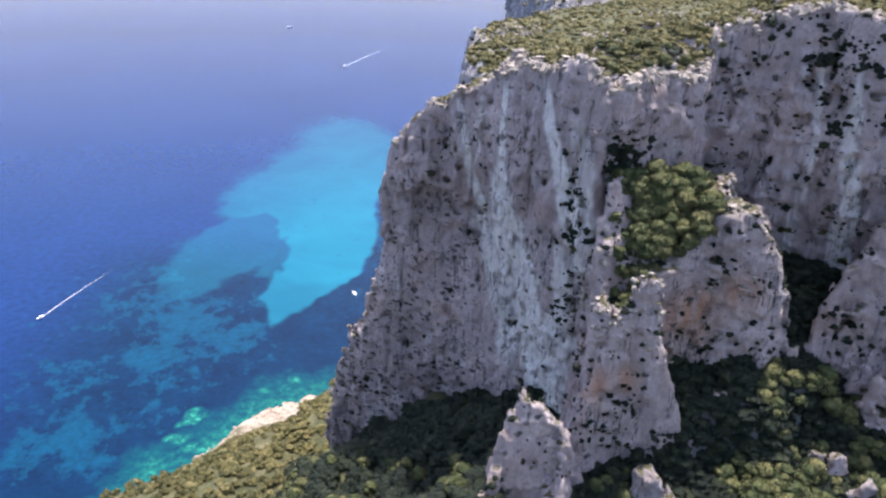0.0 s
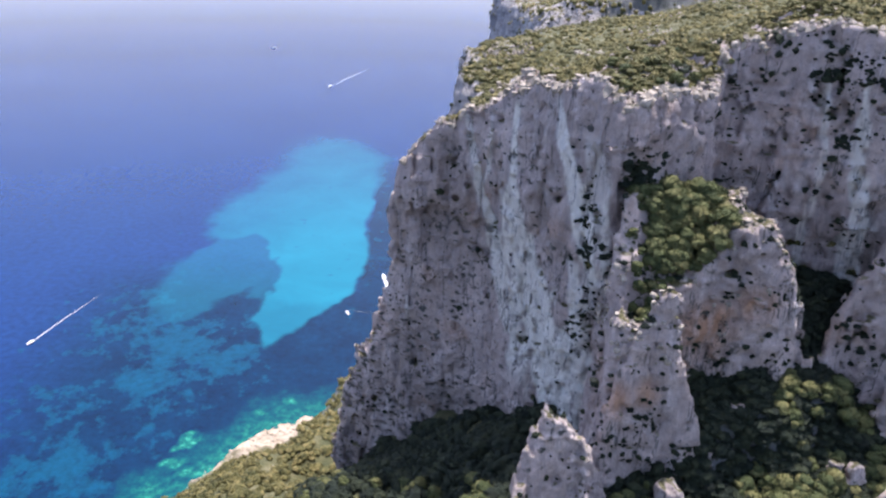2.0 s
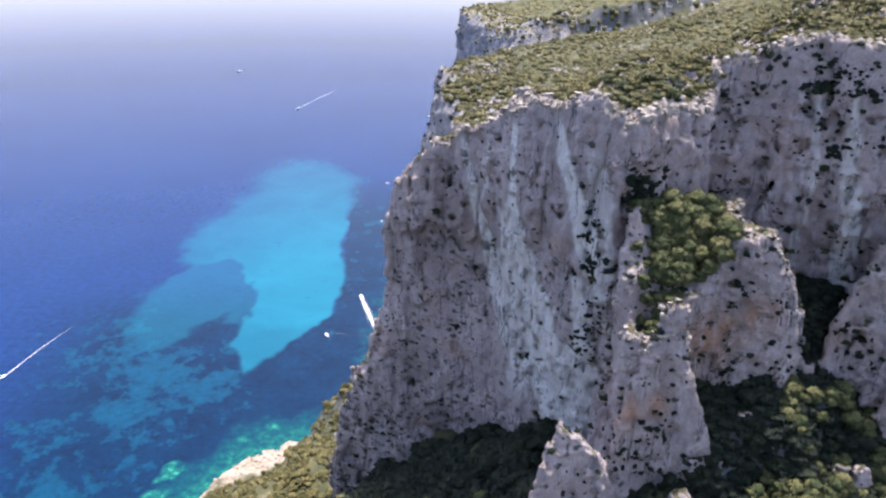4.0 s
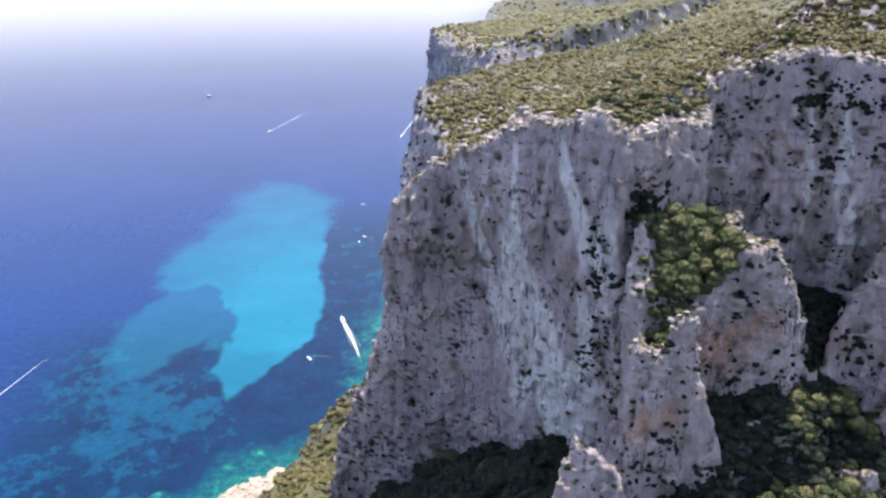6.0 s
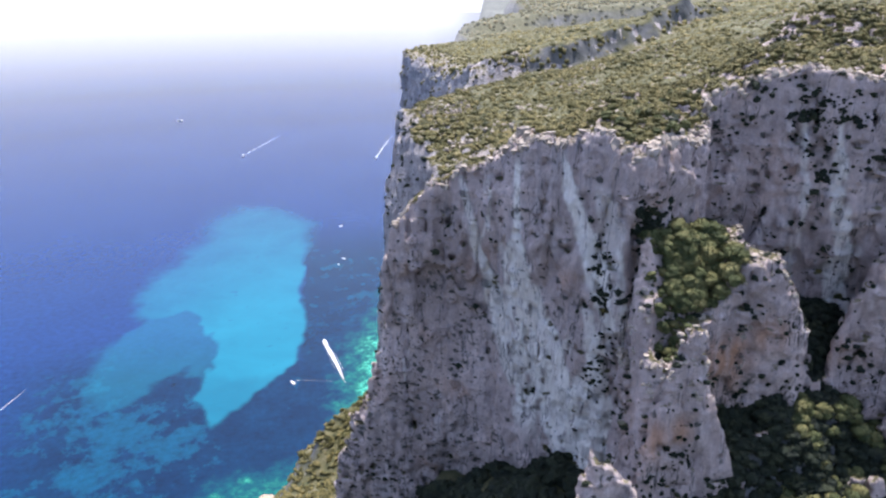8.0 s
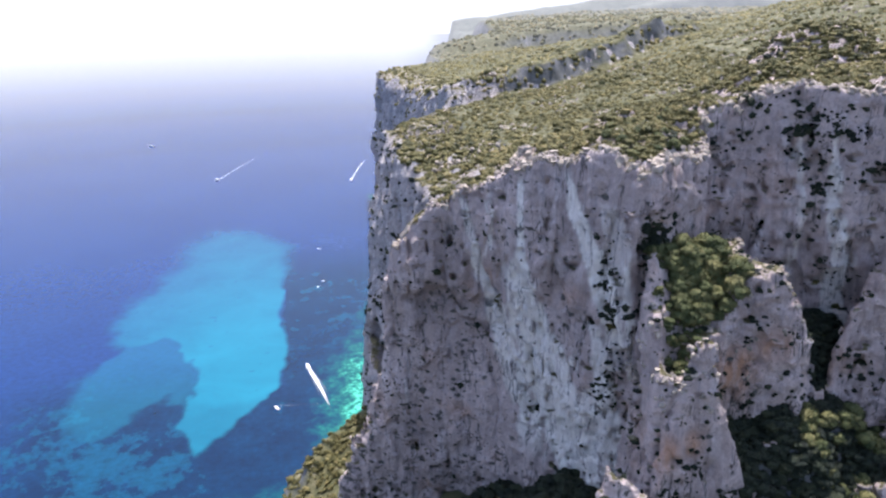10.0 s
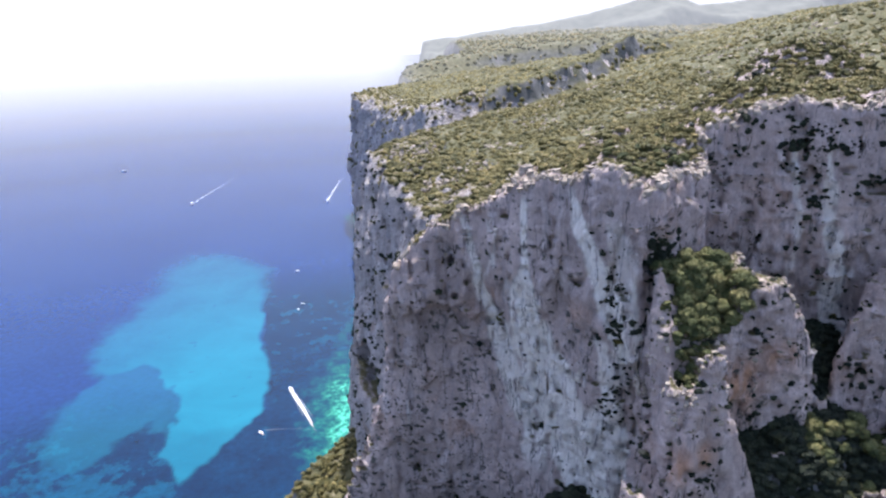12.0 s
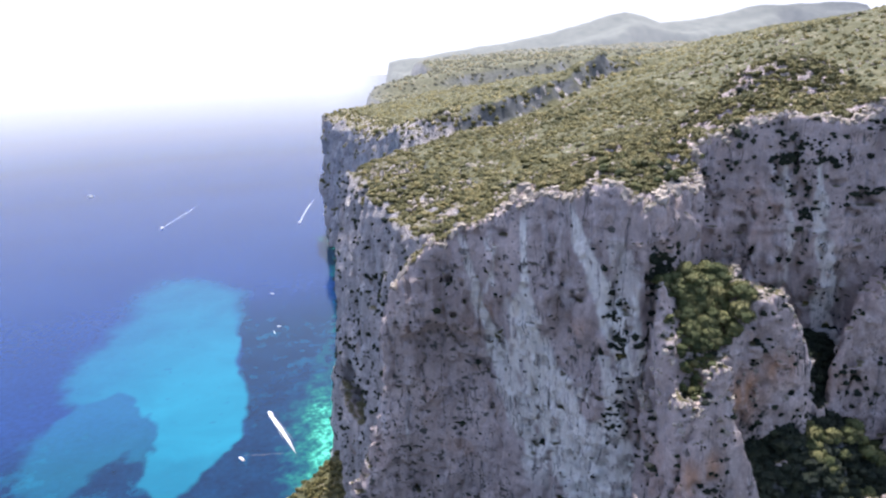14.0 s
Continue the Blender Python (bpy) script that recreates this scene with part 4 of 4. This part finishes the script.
# the dark trees in the corner where the spur meets the cliff, and on the long ledge of the back wall
def round_spots(m, spots):
    return sum(np.exp(-((m[:, 0] - a) ** 2 + (m[:, 1] - b) ** 2 + (m[:, 2] - c) ** 2) / r ** 2) for a, b, c, r in spots)


p, n = on_faces(CLIFF, lambda m, n: 1.5 * round_spots(m, ((29, 161, 267.3, 2.3), (33, 160, 268, 1.6), (28, 162, 273, 1.5), (36, 160, 258, 1.8), (32.5, 161, 259, 1.1), (36.5, 161, 242, 2.0), (33, 161, 246.5, 1.2)))
                + 1.6 * round_spots(m, ((37, 160, 284, 3.0), (40, 161, 287, 2.4), (35, 158, 288.5, 2.0))), 240, rng)
stuff("ledge_bushes", CLUMPS, p - n * 0.3, rng.uniform(0.45, 1.3, len(p)), "dark green bushes crowded on rock ledges", DARK_SHADE_LEAF)
# green hanging on the back wall, and along its slanting ledge
p, n = on_faces(CLIFF, lambda m, n: (m[:, 1] < 186) * (m[:, 0] > 62) * (1.5 * np.exp(-((m[:, 0] - 82) / 9) ** 2 - ((m[:, 2] - 307) / 4.5) ** 2) * (0.1 + patchy(m, 4, 306, -0.1, 0.3))
                + 2.0 * (m[:, 0] > 83) * np.exp(-((m[:, 2] - 293.5 - 0.42 * (m[:, 0] - 88)) / 1.6) ** 2) * (0.2 + patchy(m, 5, 307, -0.2, 0.2)) + 0.12 * patchy(m, 5, 308, 0.2, 0.5)), 480, rng)
stuff("wall_bushes", BUSHES, p - n * 0.2, rng.uniform(0.35, 1.15, len(p)), "dark green bushes hanging on the back wall", DARK_SHADE_LEAF)
# scrub on the plateau above the rim
p, n = on_faces(CLIFF, lambda m, n: (n[:, 2] > 0.62) * (m[:, 2] > 255) * (plan_distance(m[:, 0], m[:, 1], PLANS[1][1]) < -2.5) * (0.5 + patchy(m, 10, 311, -0.35, 0.15)), 9500, rng)
stuff("rim_scrub", SHRUBS, p - (0, 0, 0.2), 0.45 + 1.3 * rng.uniform(0, 1, len(p)) ** 1.6, "olive-green maquis scrub along the cliff top")
p, n = on_faces(SEA_CLIFFS[0], lambda m, n: (n[:, 2] > 0.7) * (0.22 + patchy(m, 14, 317, -0.4, 0.2)) * (m[:, 2] > plateau_height(m[:, 0], m[:, 1]) - 8), 19000, rng)
stuff("plateau_scrub", BUSHES, p - (0, 0, 0.3), 0.5 + 1.7 * rng.uniform(0, 1, len(p)) ** 2, "olive-green maquis scrub on the stony plateau")
p, n = on_faces(SEA_CLIFFS[0], lambda m, n: (n[:, 2] < 0.55) * (n[:, 2] > -0.1) * (0.1 + patchy(m, 14, 319, -0.05, 0.4)), 2200, rng)
stuff("sea_cliff_bushes", BUSHES, p, rng.uniform(0.7, 1.8, len(p)), "dark bushes scattered over the sea cliff", DARK_SHADE_LEAF)
x, y = rng.uniform(30, 1250, 110000), 262 + 1140 * rng.uniform(0, 1, 110000) ** 1.1
line = scarp_line(x, y)
keep = (x > shore_x(y) + 40) & (x < 40 + 0.95 * y) & ((y < line - 6) | (y > line + 9) | (x > 390) | (rng.uniform(size=len(x)) < 0.6)) & (rng.uniform(size=len(x)) < 0.35 + 0.65 * smooth01(fbm(x / 40, y / 40, x * 0, 3, 331) * 1.5 + 0.6))
x, y = x[keep], y[keep]
near = y < 560
z = plateau_height(x, y) + np.where(y < 560, 0.6, 0.1)
P = np.stack([x, y, z], 1)
stuff("upland_scrub", BUSHES, P[near], 0.55 + 1.7 * rng.uniform(0, 1, near.sum()) ** 2, "olive-green maquis scrub on the stony plateau")
stuff("far_upland_scrub", BLOBS, P[~near], 0.8 + 1.9 * rng.uniform(0, 1, (~near).sum()) ** 2, "distant maquis scrub covering the plateau")
p, n = on_faces(SEA_CLIFFS[1], lambda m, n: (n[:, 2] > 0.5) * (0.25 + patchy(m, 30, 337, -0.2, 0.2)) + 0.05 * (n[:, 2] > 0), 4200, rng)
stuff("headland_scrub", BLOBS, p, rng.uniform(1.6, 3.2, len(p)), "distant maquis scrub on the headland")
x, y = rng.uniform(16, 420, 9000), rng.uniform(262, 640, 9000)
keep = (x > shore_x(y) + 8) & (fbm(x / 16, y / 30, x * 0, 3, 341) > 0.34 - 0.3 * smooth01((70 - x + shore_x(y)) / 50)) & (rng.uniform(size=len(x)) < 0.7)
stuff("plateau_rocks", CHIPS, np.stack([x, y, plateau_height(x, y) + 0.9], 1)[keep], 0.35 + 1.0 * rng.uniform(0, 1, keep.sum()) ** 2, "pale limestone breaking through the scrub", PALE_ROCK)
x, y = rng.uniform(280, 3000, 26000), 1340 + 3000 * rng.uniform(0, 1, 26000)
keep = (x > shore_x(y) + 12) & (x < 100 + 0.95 * y) & (y < 2900)
x, y = x[keep], y[keep]
stuff("distant_scrub", BLOBS, np.stack([x, y, plateau_height(x, y)], 1), rng.uniform(3, 7, len(x)), "scrub on the far hills of the coast")

# the slope down to the sea
x, y = rng.uniform(-215, 10, 16000), rng.uniform(100, 560, 16000)
z = slope_height(x, y)
inside = -plan_distance(x, y, COAST)
bare = np.interp(x, [-185, -165, -150, -135, -125, -112, -97, -86, -80, -75], [0, 2, 1, 4, 6, 13, 24, 23, 10, 0]) * rng.uniform(0.85, 1.15, len(x))
keep = (inside > bare) & (rng.uniform(size=len(x)) < 0.45 + 0.5 * smooth01(fbm(x / 18, y / 18, x * 0, 3, 351) + 0.6)) & ~((x > -36) & (y < 235))
stuff("slope_scrub", SHRUBS, np.stack([x, y, z], 1)[keep][:7500], rng.uniform(0.9, 2.4, keep.sum())[:7500], "sunlit maquis scrub on the slope above the shore")
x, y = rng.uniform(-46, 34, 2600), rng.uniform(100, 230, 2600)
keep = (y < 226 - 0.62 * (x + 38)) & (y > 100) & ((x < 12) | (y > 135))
# the cliff's shade is partly in the wood's leaf colour
stuff("cliff_foot_wood", CLUMPS, np.stack([x, y, slope_height(x, y) + 0.2], 1)[keep], rng.uniform(1.5, 3.0, keep.sum()), "dense dark holm-oak wood in the cliff's shadow", DARK_SHADE_LEAF)
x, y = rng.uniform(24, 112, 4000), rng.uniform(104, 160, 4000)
stuff("gully_undergrowth", SHRUBS, np.stack([x, y, slope_height(x, y) - 0.3], 1), rng.uniform(1.3, 2.6, len(x)), "dark undergrowth between the rocks", DARK_SHADE_LEAF)
for mesh, count, seed in ((BLOCK_MESH, 420, 1), (SPUR_MESH, 130, 2), (SPIRE_MESH, 120, 3), (PINNACLE_MESH, 170, 4), (CRAG_MESH, 110, 5)):
    p, n = on_faces(mesh, lambda m, n: (n[:, 2] > 0.35) * (0.3 + patchy(m, 5, 361 + seed, -0.2, 0.3)) + 0.10 * patchy(m, 6, 371 + seed, 0.1, 0.5), count, rng)
    stuff("crag_bushes", BUSHES, p - n * 0.2, rng.uniform(0.3, 0.95, len(p)), "low bushes in the cracks of the crag", DARK_SHADE_LEAF)

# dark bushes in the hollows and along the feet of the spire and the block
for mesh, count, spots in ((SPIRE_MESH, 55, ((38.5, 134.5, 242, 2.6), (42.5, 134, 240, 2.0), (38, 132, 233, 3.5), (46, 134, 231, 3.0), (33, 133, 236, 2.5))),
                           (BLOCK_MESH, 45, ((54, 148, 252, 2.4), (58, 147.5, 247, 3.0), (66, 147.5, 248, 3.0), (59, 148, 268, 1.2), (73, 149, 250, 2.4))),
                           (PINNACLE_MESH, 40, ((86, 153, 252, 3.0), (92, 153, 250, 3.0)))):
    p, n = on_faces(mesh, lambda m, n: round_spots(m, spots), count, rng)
    stuff("hollow_bushes", BUSHES, p - n * 0.2, rng.uniform(0.35, 0.95, len(p)), "dark bushes in the shaded hollows of the crag", DARK_SHADE_LEAF)
# loose pale rocks along the cliff's rim
p, n = on_faces(CLIFF, lambda m, n: (n[:, 2] > 0.4) * (m[:, 2] > top_height(m[:, 0], m[:, 1]) - 2.2) * (plan_distance(m[:, 0], m[:, 1], PLANS[1][1]) > -4.5) * (m[:, 1] < 235), 1500, rng)
stuff("rim_rocks", CHIPS, p, 0.2 + 0.85 * rng.uniform(0, 1, len(p)) ** 2, "broken pale rocks along the cliff's rim", PALE_ROCK)
# sunlit rubble on the crests of the spur, the spire and the block
for mesh, count in ((SPUR_MESH, 240), (SPIRE_MESH, 120), (BLOCK_MESH, 420)):
    p, n = on_faces(mesh, lambda m, n: (n[:, 2] > 0.12) * (m[:, 2] > 254) * (0.05 + (m[:, 0] < 44) * (m[:, 1] < 151) + 0.6 * (m[:, 0] > 55) * (m[:, 2] > 274) + 0.5 * (m[:, 2] < 272) * (m[:, 1] < 150)), count, rng)
    stuff("crest_rubble", CHIPS, p, 0.15 + 0.55 * rng.uniform(0, 1, len(p)) ** 2, "pale sunlit rubble along the crest of a crag", PALE_ROCK)
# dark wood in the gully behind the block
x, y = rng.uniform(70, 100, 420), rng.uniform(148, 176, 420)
stuff("gully_wood", SHRUBS, np.stack([x, y, slope_height(x, y)], 1), rng.uniform(1.2, 2.4, len(x)), "dark wood filling the shaded gully", DARK_SHADE_LEAF)
# bushes on the broken slope between the spur and the spire
for mesh, count in ((BLOCK_MESH, 110), (SPUR_MESH, 24), (SPIRE_MESH, 20)):
    p, n = on_faces(mesh, lambda m, n: (n[:, 2] > 0.05) * (m[:, 0] > 34) * (m[:, 0] < 43) * (m[:, 1] > 138) * (m[:, 1] < 151) * (m[:, 2] > 252) * (m[:, 2] < 280) * (0.15 + patchy(m, 4, 381, -0.1, 0.3)), count, rng)
    stuff("crag_scrub", SHRUBS, p, rng.uniform(0.4, 1.1, len(p)), "olive bushes on the broken slope below the trees", LEAF)
# shore rocks
x, y = rng.uniform(-200, -20, 9000), rng.uniform(330, 560, 9000)
inside = -plan_distance(x, y, COAST)
keep = (inside > -3) & (inside < np.interp(x, [-185, -165, -150, -135, -112, -95, -86, -78], [0, 1, 1, 3, 9, 18, 16, -1])) & (inside > -1.5) & (rng.uniform(size=len(x)) < 0.25)
stuff("shore_rocks", BLOBS, np.stack([x, y, slope_height(x, y)], 1)[keep], rng.uniform(0.3, 1.4, keep.sum()), "pale boulders along the water's edge", SHORE_ROCK)


def tree(seed):
    """A holm oak: a leaning forked trunk under a crown of rounded leaf masses."""
    gen = np.random.default_rng(900 + seed)
    root = tagged(new("tree"), "rounded grey-green holm oak rooted among the rocks", "tree", "trees among the crags")
    bm = bmesh.new()
    lean = gen.uniform(-0.5, 0.5, 2)
    tips = []
    for k in range(4):
        a = k * 1.6 + gen.uniform(-0.4, 0.4)
        start = Vector((0, 0, -1.0)) if k == 0 else Vector((lean[0] * 0.4, lean[1] * 0.4, 0.9))
        end = Vector((lean[0], lean[1], 2.4)) if k == 0 else Vector((lean[0] + 1.1 * math.cos(a), lean[1] + 1.1 * math.sin(a), gen.uniform(2.0, 2.8)))
        turn = (end - start).to_track_quat("Z", "Y").to_matrix().to_4x4()
        bmesh.ops.create_cone(bm, cap_ends=True, segments=7, radius1=0.24 if k == 0 else 0.13, radius2=0.09 if k == 0 else 0.05,
                              depth=(end - start).length, matrix=Matrix.Translation((start + end) / 2) @ turn)
        tips.append(end)
    me = bpy.data.meshes.new("trunk")
    bm.to_mesh(me)
    bm.free()
    put("trunk", me, BARK, parent=root)
    parts = []
    for k in range(9):
        a, ring = k * 0.95 + gen.uniform(-0.35, 0.35), 0 if k == 0 else 1 if k < 4 else 2
        far = (0.1, gen.uniform(0.6, 0.95), gen.uniform(1.15, 1.6))[ring]
        high = (2.9, gen.uniform(2.5, 3.0), gen.uniform(1.7, 2.3))[ring] * gen.uniform(0.94, 1.06)
        centre = np.array((lean[0] + far * math.cos(a), lean[1] + far * math.sin(a), high))
        r = (1.45, gen.uniform(1.0, 1.25), gen.uniform(0.8, 1.1))[ring]
        v, f = lump(2, 40 * seed + k, 0.34)
        v = v * (r, r, r * gen.uniform(0.75, 0.95))
        parts.append((v * 0.95 + centre, f))
        pick = gen.integers(0, len(v), 150)
        n = v[pick] / np.linalg.norm(v[pick], axis=1)[:, None]
        parts.append(tufts(v[pick] * gen.uniform(0.88, 1.04, (150, 1)) + centre, n, 0.26, gen))
    v, f = joined(parts)
    put("crown", quick_mesh("crown", v, f, smooth=False), LEAF, parent=root)
    return root


KINDS = [tree(k) for k in range(6)]


def plant(places, sizes):
    """Trees at these places; the first six are the built ones themselves."""
    for k, (at, s) in enumerate(zip(places, sizes)):
        m = pose(*at, 0, 0, float(rng.uniform(0, 360)))
        if USED[0] < len(KINDS):
            root = KINDS[USED[0]]
            root.matrix_basis = m
        else:
            root = copy_thing(KINDS[int(rng.integers(0, len(KINDS)))], m)
        root.scale = (s, s, s * float(rng.uniform(0.8, 1.1)))
        USED[0] += 1


USED = [0]
# on the sloping top of the rock block
p, n = on_faces(BLOCK_MESH, lambda m, n: (n[:, 2] > -0.1) * (m[:, 2] > 262) * (m[:, 0] > 39.5) * (m[:, 0] < 55) * (m[:, 1] > 147.5 + 0.25 * np.abs(m[:, 0] - 45)) * (m[:, 1] < 164), 88, rng)
plant(p - (0, 0, 0.8), rng.uniform(0.7, 1.35, len(p)))
p, n = on_faces(BLOCK_MESH, lambda m, n: (n[:, 2] > 0.2) * (m[:, 1] < 148) * (m[:, 1] > 139) * (m[:, 0] > 35) * (m[:, 0] < 43) * (m[:, 2] > 252), 16, rng)
plant(p - (0, 0, 0.6), rng.uniform(0.4, 0.7, len(p)))
# in the hollow below the spire and the gully
x, y = rng.uniform(60, 108, 150), rng.uniform(112, 152, 150)
keep = (y < 151 - 0.04 * (x - 60)) & (x > 61 + 0.6 * np.maximum(y - 130, 0))
plant(np.stack([x, y, slope_height(x, y) - 0.4], 1)[keep], rng.uniform(0.7, 1.3, keep.sum()))
x, y = rng.uniform(31, 50, 20), rng.uniform(116, 133, 20)
plant(np.stack([x, y, slope_height(x, y) - 0.3], 1), rng.uniform(0.55, 0.9, 20))
# the sunlit edge of the wood under the cliff
x = rng.uniform(-45, 8, 44)
y = rng.uniform(140, 184, 44) - 0.75 * (x + 20)
plant(np.stack([x, y, slope_height(x, y)], 1), rng.uniform(0.9, 1.3, 44))
# in the corner behind the spur
plant([(45.0, 152.0, 271.5), (47.2, 152.4, 273.0), (43.2, 151.2, 270.5), (46.0, 154.6, 275.5), (36.2, 155.0, 279.2), (37.6, 157.6, 280.6), (35.8, 158.2, 281.4), (39.6, 159.6, 281.4)], [0.95, 1.0, 0.85, 1.0, 0.75, 0.9, 0.8, 1.0])
p, n = on_faces(CLIFF, lambda m, n: (n[:, 2] > 0.6) * (m[:, 0] > 30) * (m[:, 0] < 64) * (m[:, 1] < 196) * (m[:, 2] > 290), 26, rng)
plant(p - (0, 0, 1.0), rng.uniform(0.5, 0.8, len(p)))

# ---- boats ----
def hull_mesh(length, beam, depth):
    """A planing hull, pointed at the bow (+y), with a flat deck."""
    stations = [(-0.5, 0.86, 0.75), (-0.3, 0.95, 0.85), (0.0, 1.0, 0.95), (0.25, 0.82, 1.0), (0.4, 0.5, 1.08), (0.5, 0.04, 1.15)]
    v, f = [], []
    for s, w, d in stations:
        half, top = beam / 2 * w, depth * d
        v += [(-half, s * length, top), (-half * 0.92, s * length, top * 0.35), (0, s * length, -depth * 0.25 * (1 if s < 0.3 else 0.2)), (half * 0.92, s * length, top * 0.35), (half, s * length, top)]
    for k in range(len(stations) - 1):
        for e in range(5):
            a, b = 5 * k + e, 5 * k + (e + 1) % 5
            f.append((a, b, b + 5, a + 5))
    me = bpy.data.meshes.new("hull")
    me.from_pydata(v, [], f + [(0, 1, 2, 3, 4), tuple(range(29, 24, -1))])
    me.update()
    return me


def box_mesh(name, w, l, h, taper=0.8):
    v = [(sx * w / 2 * t, sy * l / 2 * t, z) for z, t in ((0, 1), (h, taper)) for sx, sy in ((-1, -1), (1, -1), (1, 1), (-1, 1))]
    me = bpy.data.meshes.new(name)
    me.from_pydata(v, [], [(3, 2, 1, 0), (4, 5, 6, 7), (0, 1, 5, 4), (1, 2, 6, 5), (2, 3, 7, 6), (3, 0, 4, 7)])
    me.update()
    return me


def boat(at, heading, length, label):
    root = tagged(new("motorboat"), label, "boat", "boats on the sea")
    root.matrix_basis = pose(*at, 0, 0, heading)
    put("hull", hull_mesh(length, length * 0.32, length * 0.13), PAINT, parent=root)
    for name, w, l, h, y, z, m in (("deck", 0.22, 0.5, 0.012, -0.16, 0.12, TEAK), ("cabin", 0.20, 0.26, 0.09, 0.06, 0.12, PAINT), ("windscreen", 0.19, 0.03, 0.08, 0.20, 0.12, GLASS),
                                   ("sun_roof", 0.22, 0.30, 0.014, -0.04, 0.225, PAINT), ("engine", 0.07, 0.06, 0.10, -0.52, 0.03, MOTOR)):
        ob = put(name, box_mesh(name, w * length, l * length, h * length), m, parent=root)
        ob.location = (0, y * length, z * length)
    return root


def wake(head, tail, width, spread, label, strength=1.0, arms=0.0):
    """Foam behind a boat: a bright line down the middle and, close behind it, two arms that part."""
    a, b = np.array(head), np.array(tail)
    way = (b - a) / np.linalg.norm(b - a)
    side = np.array((-way[1], way[0]))
    rows, cols = 110, 33
    t, u = np.linspace(0, 1, rows)[:, None], np.linspace(-1, 1, cols)[None]
    bend = 0.02 * np.linalg.norm(b - a) * np.sin(t * math.pi)
    half = width * (1.0 + spread * t)
    place = a + way * (t * np.linalg.norm(b - a))[..., None] + side * (u * half + bend)[..., None]
    v = np.concatenate([place.reshape(-1, 2), np.full((rows * cols, 1), 0.06)], 1)
    i = np.arange(rows * cols).reshape(rows, cols)
    me = quick_mesh("wake", v, np.stack([i[:-1, :-1], i[1:, :-1], i[1:, 1:], i[:-1, 1:]], -1).reshape(-1, 4))
    middle = np.exp(-((u / 0.20) ** 2)) * (1.15 - 0.7 * t)
    parting = arms * np.exp(-(((np.abs(u) - 0.10 - 0.5 * np.minimum(t * 1.5, 1)) / 0.10) ** 2)) * np.clip(1.05 - 1.2 * t, 0, 1)
    dense = strength * np.maximum(middle, parting) * smooth01((1.0 - t) / 0.6) * smooth01((1.0 - np.abs(u)) / 0.1)
    me.attributes.new("dense", "FLOAT", "POINT").data.foreach_set("value", np.broadcast_to(dense, (rows, cols)).astype(np.float32).ravel())
    return put("wake", me, FOAM, label, "wake")


def heading_of(head, tail):
    return math.degrees(math.atan2(tail[0] - head[0], head[1] - tail[1]))


for head, tail, length, width, spread, arms in (((-47.5, 668), (-28, 570), 11, 7.5, 0.1, 0.6), ((-188, 1398), (-86, 1650), 11, 3.6, 0.5, 0), ((40, 1352), (112, 1608), 11, 5.0, 0.5, 0.4), ((-315, 537), (-279, 652), 7, 2.6, 0.4, 0)):
    boat((*head, 0.1), heading_of(head, tail), length, "white motorboat speeding ahead of its foaming wake")
    wake(head, tail, width, spread, "white foaming wake behind a speeding boat", 1.1 if arms > 0.5 else 0.74, arms)
for x, y, a, length in ((-74.5, 599.5, 30, 6.5), (-346, 1717, 80, 12), (-32, 864, 10, 5), (-26, 881, 60, 5), (-27, 998, 80, 5)):
    boat((x, y, 0.05), a, length, "small white motorboat moored on clear water")
wake((-72, 604), (-8, 590), 1.2, 0.3, "thin fading line of foam on the water", 0.42)
